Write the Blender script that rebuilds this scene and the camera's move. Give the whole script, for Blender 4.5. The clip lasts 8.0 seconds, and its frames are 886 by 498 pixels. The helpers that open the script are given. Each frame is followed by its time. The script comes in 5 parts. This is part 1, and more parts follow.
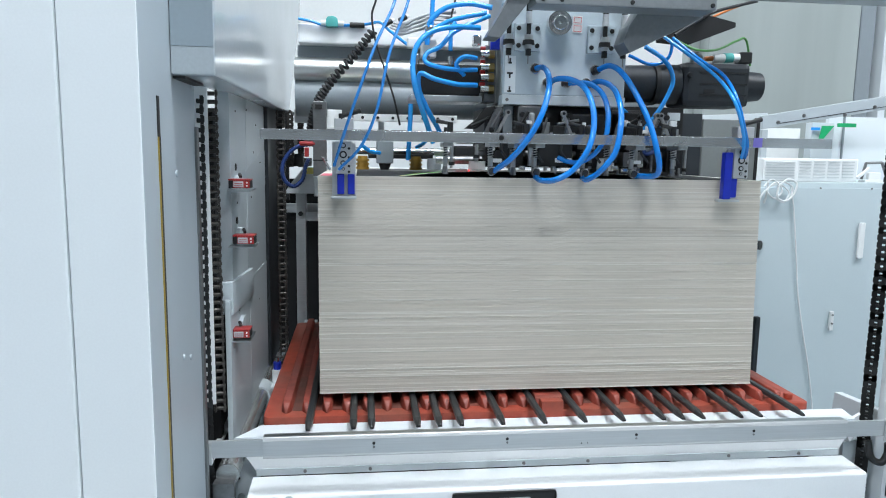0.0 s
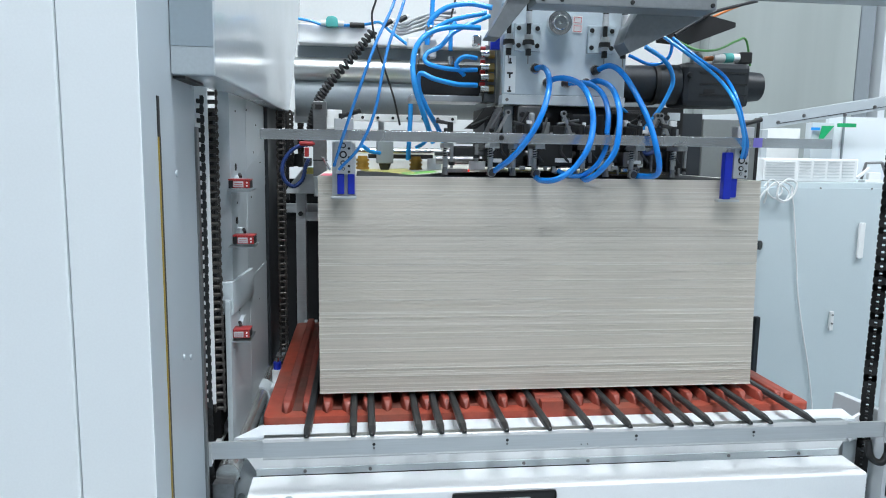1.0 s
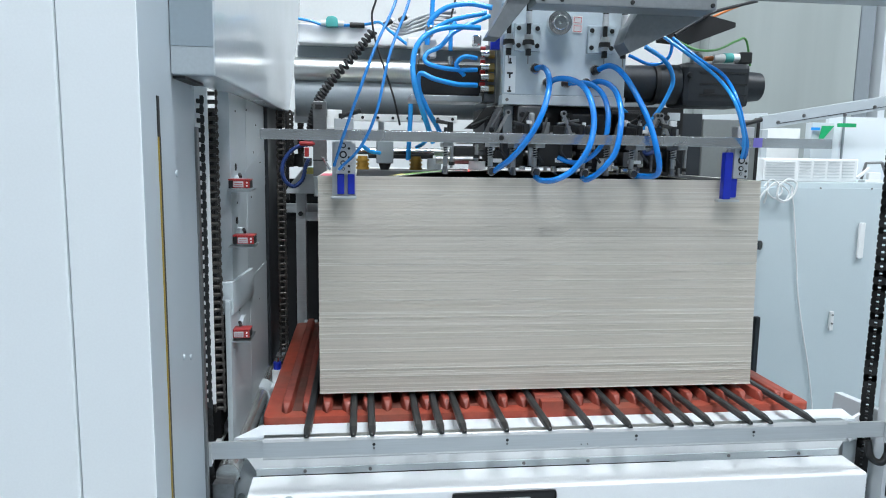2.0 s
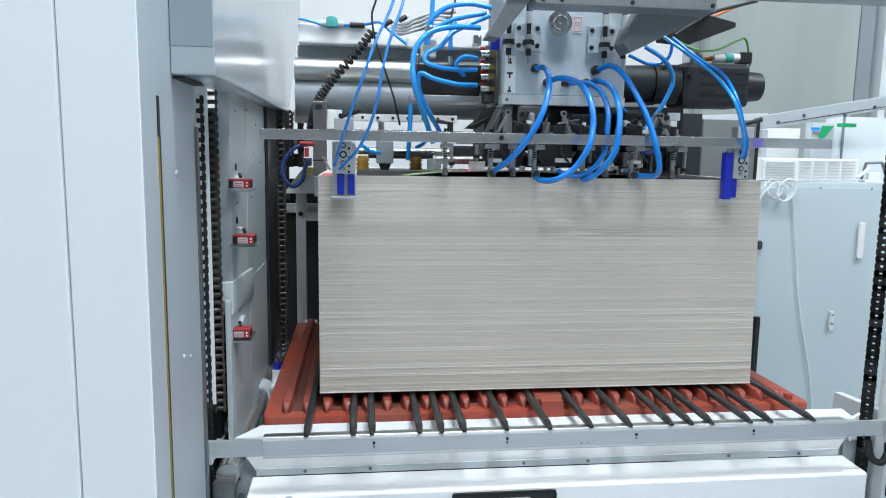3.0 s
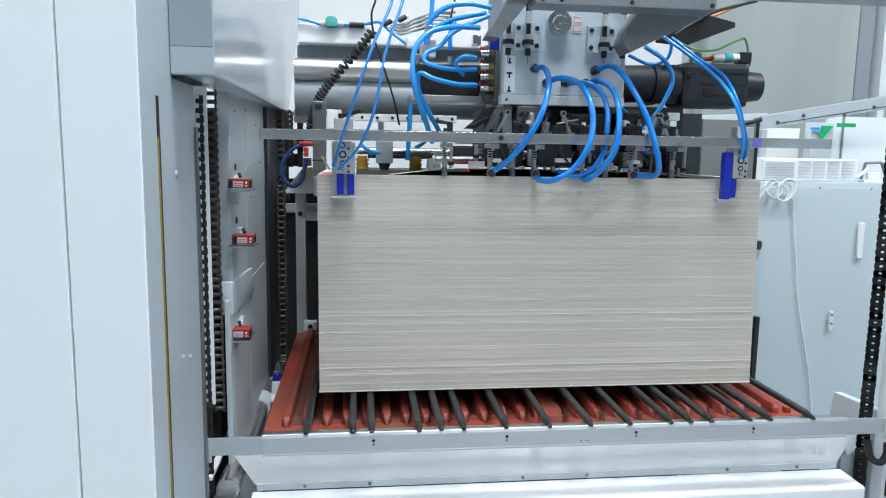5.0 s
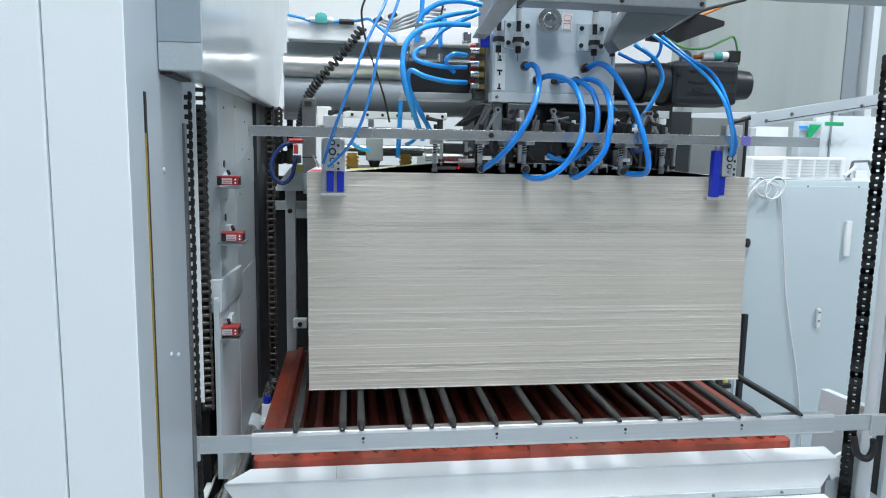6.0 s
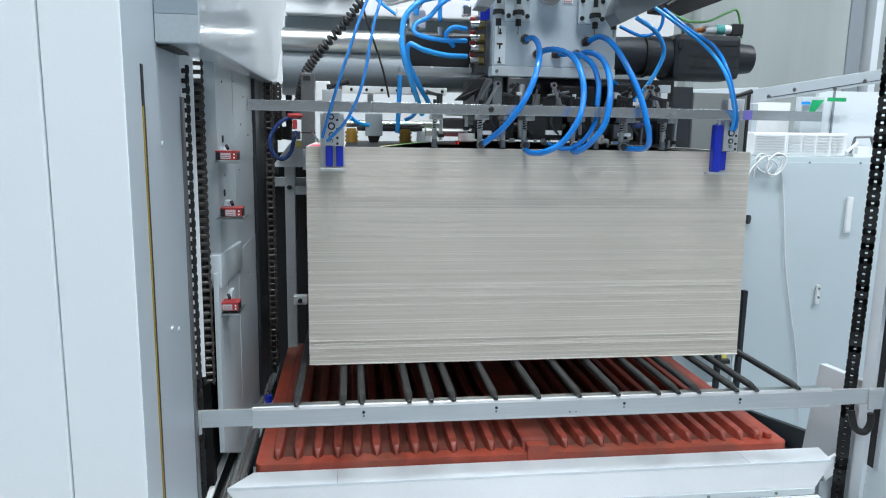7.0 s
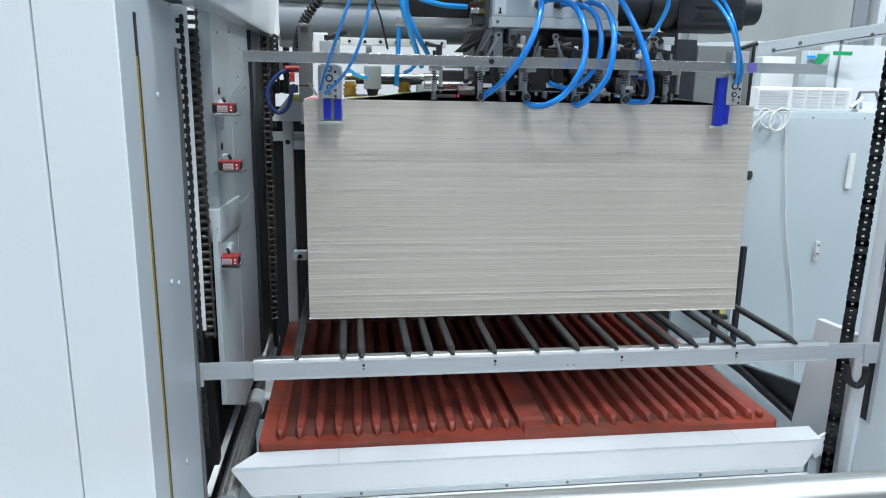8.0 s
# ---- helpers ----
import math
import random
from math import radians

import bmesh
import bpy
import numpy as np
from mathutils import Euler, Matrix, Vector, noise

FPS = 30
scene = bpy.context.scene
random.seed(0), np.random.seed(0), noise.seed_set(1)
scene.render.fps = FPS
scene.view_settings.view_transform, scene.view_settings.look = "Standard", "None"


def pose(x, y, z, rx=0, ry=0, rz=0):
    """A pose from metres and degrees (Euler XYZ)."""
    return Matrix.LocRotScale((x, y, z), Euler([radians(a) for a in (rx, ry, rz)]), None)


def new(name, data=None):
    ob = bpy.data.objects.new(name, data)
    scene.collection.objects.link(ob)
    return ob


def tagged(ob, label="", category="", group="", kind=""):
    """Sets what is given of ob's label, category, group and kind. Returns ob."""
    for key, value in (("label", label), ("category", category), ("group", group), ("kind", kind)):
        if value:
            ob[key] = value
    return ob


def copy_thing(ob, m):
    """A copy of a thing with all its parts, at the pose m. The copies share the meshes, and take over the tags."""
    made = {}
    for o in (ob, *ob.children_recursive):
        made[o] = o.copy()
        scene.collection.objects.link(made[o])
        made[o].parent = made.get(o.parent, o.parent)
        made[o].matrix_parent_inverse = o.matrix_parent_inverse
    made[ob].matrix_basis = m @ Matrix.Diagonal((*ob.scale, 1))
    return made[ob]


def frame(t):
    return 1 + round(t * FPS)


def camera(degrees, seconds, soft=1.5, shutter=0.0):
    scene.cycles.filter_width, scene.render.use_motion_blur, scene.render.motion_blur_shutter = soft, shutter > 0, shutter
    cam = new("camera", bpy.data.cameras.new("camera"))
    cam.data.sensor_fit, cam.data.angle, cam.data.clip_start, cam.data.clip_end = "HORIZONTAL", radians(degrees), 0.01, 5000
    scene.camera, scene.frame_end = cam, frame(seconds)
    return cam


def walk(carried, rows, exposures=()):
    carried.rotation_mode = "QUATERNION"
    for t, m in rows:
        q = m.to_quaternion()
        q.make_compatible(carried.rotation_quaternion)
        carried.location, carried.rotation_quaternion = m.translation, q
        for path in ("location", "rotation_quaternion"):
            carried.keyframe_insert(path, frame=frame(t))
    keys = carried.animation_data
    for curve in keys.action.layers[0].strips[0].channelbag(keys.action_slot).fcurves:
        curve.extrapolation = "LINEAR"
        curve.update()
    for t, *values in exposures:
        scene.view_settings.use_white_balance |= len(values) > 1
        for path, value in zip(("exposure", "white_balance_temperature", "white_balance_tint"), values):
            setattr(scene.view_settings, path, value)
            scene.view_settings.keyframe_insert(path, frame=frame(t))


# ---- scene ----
cam = camera(64.4, 8.0, soft=1.05, shutter=0.4)
walk(cam, [
    (0.0, pose(0, 0, 1.32, 82.1, -0.9, -6.6)),
    (4.0, pose(0, 0, 1.32, 82.1, -0.9, -6.6)),
    (4.8, pose(0, 0, 1.32, 82.1, -0.9, -6.61)),
    (5.3, pose(0.0005, 0, 1.32, 82.08, -0.92, -6.72)),
    (5.8, pose(0.001, 0.001, 1.3195, 82.02, -1.0, -7.16)),
    (6.0, pose(0.0014, 0.0015, 1.3192, 81.93, -1.045, -7.386)),
    (6.2, pose(0.002, 0.0013, 1.318, 81.75, -1.03, -7.385)),
    (6.5, pose(0.0033, 0.001, 1.3155, 81.35, -0.99, -7.345)),
    (7.0, pose(0.0033, 0.0018, 1.3115, 80.19, -0.985, -7.352)),
    (7.5, pose(0.004, 0.0034, 1.3068, 78.46, -0.99, -7.344)),
    (8.0, pose(0.0042, 0.0042, 1.3049, 76.721, -1.07, -7.365)),
])

# ---- light ----
scene.world = bpy.data.worlds.new("hall_air")
scene.world.use_nodes = True
scene.world.node_tree.nodes["Background"].inputs["Color"].default_value = (0.75, 0.87, 1.0, 1)
scene.world.node_tree.nodes["Background"].inputs["Strength"].default_value = 0.06
scene.view_settings.exposure = 0.0
LAMP_WATTS = 43.5
LAMP_ROWS = (-2.6, -0.7, 0.9, 5.2)
ROW_SHARE = (0.55, 1.1, 2.08, 1.25)
LAMP_COLOUR = (0.88, 0.94, 1.0)


# ---- materials ----
def material(name, colour, rough=0.5, metal=0.0, vary=0.06, grain=60.0, stretch=(1, 1, 1), bump=0.02, dirt=0.0,
             dirt_colour=(0.12, 0.1, 0.08), dirt_scale=5.0, coat=0.0, island=0.0, random_object=0.0):
    m = bpy.data.materials.new(name)
    m.use_nodes = True
    nt = m.node_tree
    b = nt.nodes["Principled BSDF"]
    b.inputs["Metallic"].default_value = metal
    b.inputs["Coat Weight"].default_value = coat
    tc = nt.nodes.new("ShaderNodeTexCoord")
    mp = nt.nodes.new("ShaderNodeMapping")
    mp.inputs["Scale"].default_value = stretch
    nt.links.new(tc.outputs["Object"], mp.inputs["Vector"])
    fine = nt.nodes.new("ShaderNodeTexNoise")
    fine.inputs["Scale"].default_value, fine.inputs["Detail"].default_value = grain, 6
    nt.links.new(mp.outputs["Vector"], fine.inputs["Vector"])
    broad = nt.nodes.new("ShaderNodeTexNoise")
    broad.inputs["Scale"].default_value, broad.inputs["Detail"].default_value = dirt_scale, 5
    nt.links.new(tc.outputs["Object"], broad.inputs["Vector"])
    ramp = nt.nodes.new("ShaderNodeMapRange")
    ramp.inputs["From Min"].default_value, ramp.inputs["From Max"].default_value = 0.3, 0.7
    ramp.inputs["To Min"].default_value, ramp.inputs["To Max"].default_value = 1 - vary, 1 + vary
    nt.links.new(fine.outputs["Fac"], ramp.inputs["Value"])
    value = ramp.outputs["Result"]
    for amount, node, out in ((island, "ShaderNodeNewGeometry", "Random Per Island"), (random_object, "ShaderNodeObjectInfo", "Random")):
        if amount:
            src = nt.nodes.new(node)
            r2 = nt.nodes.new("ShaderNodeMapRange")
            r2.inputs["To Min"].default_value, r2.inputs["To Max"].default_value = 1 - amount, 1 + amount
            nt.links.new(src.outputs[out], r2.inputs["Value"])
            mul = nt.nodes.new("ShaderNodeMath")
            mul.operation = "MULTIPLY"
            nt.links.new(value, mul.inputs[0])
            nt.links.new(r2.outputs["Result"], mul.inputs[1])
            value = mul.outputs["Value"]
    tone = nt.nodes.new("ShaderNodeVectorMath")
    tone.operation = "SCALE"
    tone.inputs[0].default_value = colour
    nt.links.new(value, tone.inputs["Scale"])
    mix = nt.nodes.new("ShaderNodeMix")
    mix.data_type = "RGBA"
    wear = nt.nodes.new("ShaderNodeMapRange")
    wear.inputs["From Min"].default_value, wear.inputs["From Max"].default_value = 0.45, 0.75
    wear.inputs["To Max"].default_value = dirt
    nt.links.new(broad.outputs["Fac"], wear.inputs["Value"])
    nt.links.new(wear.outputs["Result"], mix.inputs["Factor"])
    nt.links.new(tone.outputs["Vector"], mix.inputs[6])
    mix.inputs[7].default_value = (*dirt_colour, 1)
    nt.links.new(mix.outputs[2], b.inputs["Base Color"])
    rr = nt.nodes.new("ShaderNodeMapRange")
    rr.inputs["To Min"].default_value, rr.inputs["To Max"].default_value = max(rough - 0.08, 0.03), min(rough + 0.1, 1)
    nt.links.new(broad.outputs["Fac"], rr.inputs["Value"])
    nt.links.new(rr.outputs["Result"], b.inputs["Roughness"])
    if bump:
        bp = nt.nodes.new("ShaderNodeBump")
        bp.inputs["Strength"].default_value, bp.inputs["Distance"].default_value = bump, 0.002
        nt.links.new(fine.outputs["Fac"], bp.inputs["Height"])
        nt.links.new(bp.outputs["Normal"], b.inputs["Normal"])
    return m


def glowing(name, colour, strength):
    m = bpy.data.materials.new(name)
    m.use_nodes = True
    b = m.node_tree.nodes["Principled BSDF"]
    b.inputs["Base Color"].default_value = (*colour, 1)
    b.inputs["Emission Color"].default_value = (*colour, 1)
    b.inputs["Emission Strength"].default_value = strength
    return m


paint_white = material("white_painted_steel", (0.74, 0.79, 0.82), 0.42, vary=0.015, grain=300, bump=0.03, dirt=0.06, dirt_colour=(0.5, 0.53, 0.55), dirt_scale=2.5)
paint_grey = material("pale_grey_painted_steel", (0.6, 0.66, 0.69), 0.4, vary=0.02, grain=250, bump=0.03, dirt=0.1, dirt_colour=(0.4, 0.43, 0.45), dirt_scale=3)
table_paint = material("bright_white_table_paint", (0.88, 0.9, 0.91), 0.36, vary=0.015, grain=260, bump=0.03, dirt=0.08, dirt_colour=(0.62, 0.64, 0.64), dirt_scale=4)
cabinet_paint = material("pale_blue_cabinet_paint", (0.56, 0.645, 0.675), 0.4, vary=0.02, grain=250, bump=0.03, dirt=0.08, dirt_colour=(0.45, 0.5, 0.52), dirt_scale=2)
inner_paint = material("dull_grey_inner_panel_paint", (0.5, 0.555, 0.585), 0.36, vary=0.03, grain=200, bump=0.03, dirt=0.18, dirt_colour=(0.36, 0.39, 0.41), dirt_scale=4)
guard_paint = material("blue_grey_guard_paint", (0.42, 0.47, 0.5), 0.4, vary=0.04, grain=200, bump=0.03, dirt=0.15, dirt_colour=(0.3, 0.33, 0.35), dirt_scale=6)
# darker copy of the column paint: shade of its side put into colour
column_side_shade = material("column_side_shade_tone", (0.41, 0.465, 0.505), 0.38, vary=0.02, grain=250, bump=0.03, dirt=0.1, dirt_colour=(0.34, 0.38, 0.4), dirt_scale=3)
hood_paint = material("satin_grey_hood_paint", (0.44, 0.485, 0.515), 0.22, vary=0.02, grain=120, bump=0.01, dirt=0.1, dirt_colour=(0.38, 0.4, 0.41), dirt_scale=3, coat=0.3)
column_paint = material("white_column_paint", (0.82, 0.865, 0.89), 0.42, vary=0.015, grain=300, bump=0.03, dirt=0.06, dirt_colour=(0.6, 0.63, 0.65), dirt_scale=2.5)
paint_gloss = material("glossy_grey_painted_steel", (0.57, 0.65, 0.7), 0.2, vary=0.02, grain=120, bump=0.01, dirt=0.1, dirt_colour=(0.45, 0.47, 0.48), dirt_scale=3, coat=0.4)
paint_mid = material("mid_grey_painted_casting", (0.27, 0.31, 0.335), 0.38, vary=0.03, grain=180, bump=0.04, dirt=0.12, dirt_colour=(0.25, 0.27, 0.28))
steel_brushed = material("brushed_aluminium", (0.52, 0.55, 0.56), 0.3, 1.0, vary=0.08, grain=90, stretch=(0.06, 4, 4), bump=0.05, dirt=0.12, dirt_colour=(0.4, 0.42, 0.42))
alu_matt = material("matt_anodised_aluminium", (0.56, 0.58, 0.59), 0.4, 0.62, vary=0.05, grain=120, stretch=(0.1, 3, 3), bump=0.04, dirt=0.12, dirt_colour=(0.42, 0.43, 0.43))
stem_steel = material("bright_machined_steel", (0.5, 0.51, 0.51), 0.3, 0.8, vary=0.1, grain=140, bump=0.03, dirt=0.25, dirt_colour=(0.2, 0.2, 0.2), dirt_scale=25)
steel_dull = material("dull_machined_steel", (0.24, 0.245, 0.25), 0.34, 0.85, vary=0.1, grain=140, bump=0.05, dirt=0.3, dirt_colour=(0.12, 0.12, 0.12), dirt_scale=18)
tube_steel = material("satin_drawn_steel_tube", (0.58, 0.59, 0.58), 0.24, 0.8, vary=0.1, grain=60, stretch=(4, 0.1, 4), bump=0.03, dirt=0.2, dirt_colour=(0.3, 0.3, 0.29), dirt_scale=9)
steel_chrome = material("polished_steel_tube", (0.74, 0.75, 0.74), 0.16, 1.0, vary=0.03, grain=60, stretch=(0.1, 4, 4), bump=0.01)
tube_satin = material("ground_steel_tube", (0.66, 0.68, 0.67), 0.3, 0.9, vary=0.03, grain=60, stretch=(0.1, 4, 4), bump=0.01)
bar_steel = material("drawn_steel_flat_bar", (0.56, 0.585, 0.595), 0.24, 0.85, vary=0.12, grain=14, stretch=(0.5, 4, 4), bump=0.03, dirt=0.3, dirt_colour=(0.36, 0.38, 0.38), dirt_scale=6)
rod_steel = material("dark_rod_steel", (0.03, 0.033, 0.035), 0.34, 0.4, vary=0.2, grain=70, stretch=(4, 0.4, 4), bump=0.06, dirt=0.5, dirt_colour=(0.075, 0.075, 0.072), dirt_scale=22, random_object=0.15)
chain_steel = material("oily_black_chain", (0.05, 0.045, 0.042), 0.36, 0.4, vary=0.25, grain=160, bump=0.05, dirt=0.4, dirt_colour=(0.06, 0.052, 0.045), dirt_scale=40, random_object=0.25)
worn_chain = material("worn_grey_chain", (0.07, 0.064, 0.058), 0.34, 0.55, vary=0.25, grain=160, bump=0.05, dirt=0.6, dirt_colour=(0.03, 0.027, 0.025), dirt_scale=40, random_object=0.2)
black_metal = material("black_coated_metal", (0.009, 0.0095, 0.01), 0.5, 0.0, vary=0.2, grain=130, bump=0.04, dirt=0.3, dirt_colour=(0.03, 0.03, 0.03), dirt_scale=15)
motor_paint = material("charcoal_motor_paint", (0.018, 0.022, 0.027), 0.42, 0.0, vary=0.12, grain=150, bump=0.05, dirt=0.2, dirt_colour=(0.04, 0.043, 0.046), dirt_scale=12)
rubber = material("black_rubber", (0.02, 0.02, 0.022), 0.5, vary=0.1, grain=90, bump=0.02)
red_plastic = material("dusty_red_plastic", (0.35, 0.06, 0.034), 0.46, vary=0.15, grain=45, bump=0.08, dirt=0.6, dirt_colour=(0.15, 0.085, 0.06), dirt_scale=7)
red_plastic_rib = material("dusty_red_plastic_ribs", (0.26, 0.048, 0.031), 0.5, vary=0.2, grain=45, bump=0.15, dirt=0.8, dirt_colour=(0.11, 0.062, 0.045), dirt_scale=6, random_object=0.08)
paper_edge = material("cut_paper_edges", (0.598, 0.553, 0.488), 0.85, vary=0.05, grain=30, stretch=(0.05, 0.3, 12), bump=0.02, dirt=0.2, dirt_colour=(0.47, 0.46, 0.37), dirt_scale=3.2, island=0.095)
paper_edge_light = material("pale_cut_paper_edges", (0.735, 0.705, 0.645), 0.85, vary=0.04, grain=60, stretch=(0.02, 0.3, 9), bump=0.02, dirt=0.12, dirt_colour=(0.5, 0.48, 0.44), dirt_scale=5, island=0.05)
paper_white = material("white_paper", (0.8, 0.78, 0.7), 0.7, vary=0.02, grain=20, bump=0.01)
print_pink = material("pink_printed_ink", (0.75, 0.1, 0.16), 0.5, vary=0.2, grain=14, bump=0)
print_green = material("green_printed_ink", (0.2, 0.55, 0.1), 0.5, vary=0.3, grain=14, bump=0)
print_yellow = material("yellow_printed_ink", (0.75, 0.68, 0.2), 0.5, vary=0.2, grain=14, bump=0)
print_red = material("red_printed_ink", (0.65, 0.04, 0.05), 0.5, vary=0.2, grain=14, bump=0)
hose_blue = material("blue_polyurethane", (0.006, 0.205, 0.66), 0.16, vary=0.05, grain=30, bump=0.0, coat=0.3)
hose_light = material("light_blue_polyurethane", (0.03, 0.34, 0.86), 0.2, vary=0.05, grain=30, bump=0.0, coat=0.3)
hose_thin = material("thin_translucent_blue_tube", (0.03, 0.22, 0.6), 0.25, vary=0.08, grain=40, bump=0.0)
hose_navy = material("navy_hose", (0.015, 0.04, 0.16), 0.35, vary=0.1, grain=60, bump=0.02)
plastic_blue = material("royal_blue_plastic", (0.01, 0.028, 0.42), 0.35, vary=0.08, grain=50, bump=0.02)
cable_green = material("green_cable_sheath", (0.09, 0.28, 0.08), 0.45, vary=0.05, grain=40, bump=0)
cable_orange = material("orange_cable_sheath", (0.55, 0.16, 0.03), 0.45, vary=0.05, grain=40, bump=0)
cable_grey = material("grey_cable_sheath", (0.5, 0.52, 0.54), 0.45, vary=0.05, grain=40, bump=0)
vent_grey = material("pale_grey_slat_plastic", (0.63, 0.66, 0.67), 0.5, vary=0.03, grain=60, bump=0.01)
cable_white = material("white_cable_sheath", (0.8, 0.82, 0.82), 0.45, vary=0.03, grain=40, bump=0)
plastic_white = material("white_plastic", (0.82, 0.84, 0.84), 0.4, vary=0.015, grain=80, bump=0.01)
plastic_red = material("red_sensor_plastic", (0.36, 0.03, 0.03), 0.35, vary=0.06, grain=70, bump=0.02)
plastic_green = material("green_film", (0.02, 0.42, 0.16), 0.35, vary=0.1, grain=40, bump=0.0)
plastic_teal = material("teal_plastic", (0.08, 0.4, 0.38), 0.4, vary=0.06, grain=60, bump=0.01)
brass = material("brass", (0.62, 0.46, 0.2), 0.28, 1.0, vary=0.08, grain=90, bump=0.02)
amber_rubber = material("amber_suction_rubber", (0.3, 0.17, 0.02), 0.5, vary=0.12, grain=70, bump=0.03)
yellow_strip = material("yellow_rubber_seal", (0.34, 0.24, 0.04), 0.55, vary=0.1, grain=60, bump=0.02)
# near-black, mostly for places that hold only shade
void_black = material("unlit_black", (0.008, 0.008, 0.009), 0.8, vary=0.2, grain=30, bump=0.02)
floor_paint = material("grey_blue_epoxy_floor", (0.36, 0.42, 0.46), 0.3, vary=0.05, grain=25, bump=0.02, dirt=0.15, dirt_colour=(0.35, 0.38, 0.4), dirt_scale=1.5)
wall_paint = material("white_hall_wall", (0.78, 0.8, 0.8), 0.6, vary=0.02, grain=40, bump=0.02, dirt=0.05, dirt_colour=(0.6, 0.62, 0.62), dirt_scale=0.8)
red_dusty_shade = material("dusty_shaded_red_plastic", (0.17, 0.046, 0.032), 0.7, vary=0.2, grain=35, bump=0.1, dirt=0.9, dirt_colour=(0.075, 0.05, 0.038), dirt_scale=7)
hood_front_shade = material("hood_front_shade_tone", (0.3, 0.36, 0.4), 0.3, vary=0.02, grain=150, bump=0.02, dirt=0.08, dirt_colour=(0.35, 0.4, 0.44))
ceiling_paint = material("pale_grey_ceiling", (0.4, 0.41, 0.42), 0.7, vary=0.03, grain=30, bump=0.02)
violet_reflection = material("violet_reflection", (0.16, 0.14, 0.45), 0.3, vary=0.05, grain=50, bump=0)
cover_grey = material("grey_green_panel_paint", (0.17, 0.185, 0.185), 0.4, vary=0.03, grain=120, bump=0.02, dirt=0.15, dirt_colour=(0.13, 0.14, 0.14), dirt_scale=4)
steel_grey = material("satin_grey_steel", (0.25, 0.27, 0.285), 0.36, 0.35, vary=0.06, grain=120, bump=0.03, dirt=0.2, dirt_colour=(0.12, 0.125, 0.13), dirt_scale=8)
gap_shade = material("sheet_gap_shade", (0.012, 0.014, 0.016), 0.6, vary=0.3, grain=12, bump=0)
wall_grey = material("grey_hall_wall", (0.17, 0.175, 0.18), 0.6, vary=0.03, grain=30, bump=0.02, dirt=0.1, dirt_colour=(0.2, 0.2, 0.2), dirt_scale=0.7)
# upright noise streaks in the tone imitate soft reflections on the cover
cover_paint = material("pale_green_grey_cover", (0.36, 0.4, 0.39), 0.3, vary=0.16, grain=2.2, stretch=(1.6, 1, 0.12), bump=0.0, dirt=0.12, dirt_colour=(0.4, 0.45, 0.44), dirt_scale=1.2)
laser_red = glowing("red_led", (1.0, 0.02, 0.02), 2.0)
lamp_white = glowing("lamp_diffuser", (0.92, 0.97, 1.0), 2.5)


# ---- mesh helpers ----
ORIGIN = {}


def thing(name, base, label, category, group="", kind=""):
    ob = new(name)
    ob.empty_display_size = 0.05
    ob.location = base
    ORIGIN[ob] = Vector(base)
    return tagged(ob, label, category, group, kind)


def part(name, bm, mat, parent, label="", smooth=False):
    bm.normal_update()
    if parent is not None:
        bmesh.ops.translate(bm, verts=bm.verts[:], vec=-ORIGIN[parent])
    me = bpy.data.meshes.new(name)
    bm.to_mesh(me)
    bm.free()
    me.materials.append(mat)
    if smooth:
        me.shade_smooth()
        me.set_sharp_from_angle(angle=radians(40))
    ob = new(name, me)
    if parent is not None:
        ob.parent = parent
        ORIGIN[ob] = ORIGIN[parent]
    return tagged(ob, label)


def box(bm, x0, x1, y0, y1, z0, z1, bev=0.0, turn=None):
    size = (abs(x1 - x0), abs(y1 - y0), abs(z1 - z0))
    mid = Vector(((x0 + x1) / 2, (y0 + y1) / 2, (z0 + z1) / 2))
    m = Matrix.Translation(mid) @ (turn if turn else Matrix()) @ Matrix.Diagonal((*size, 1))
    made = bmesh.ops.create_cube(bm, size=1, matrix=m)["verts"]
    if bev:
        edges = {e for v in made for e in v.link_edges}
        bmesh.ops.bevel(bm, geom=list(edges), offset=bev, segments=2, affect="EDGES", profile=0.6)
    return bm


def rod(bm, a, b, r, n=16, r2=None):
    a, b = Vector(a), Vector(b)
    m = Matrix.Translation((a + b) / 2) @ (b - a).to_track_quat("Z", "Y").to_matrix().to_4x4()
    bmesh.ops.create_cone(bm, cap_ends=True, segments=n, radius1=r, radius2=r if r2 is None else r2, depth=(b - a).length, matrix=m)
    return bm


def spline(pts, sub=8):
    pts = [Vector(p) for p in pts]
    full = [2 * pts[0] - pts[1], *pts, 2 * pts[-1] - pts[-2]]
    out = []
    for i in range(1, len(full) - 2):
        p0, p1, p2, p3 = full[i - 1:i + 3]
        for k in range(sub):
            t = k / sub
            out.append(0.5 * (2 * p1 + (p2 - p0) * t + (2 * p0 - 5 * p1 + 4 * p2 - p3) * t * t + (3 * p1 - p0 - 3 * p2 + p3) * t ** 3))
    out.append(pts[-1])
    return out


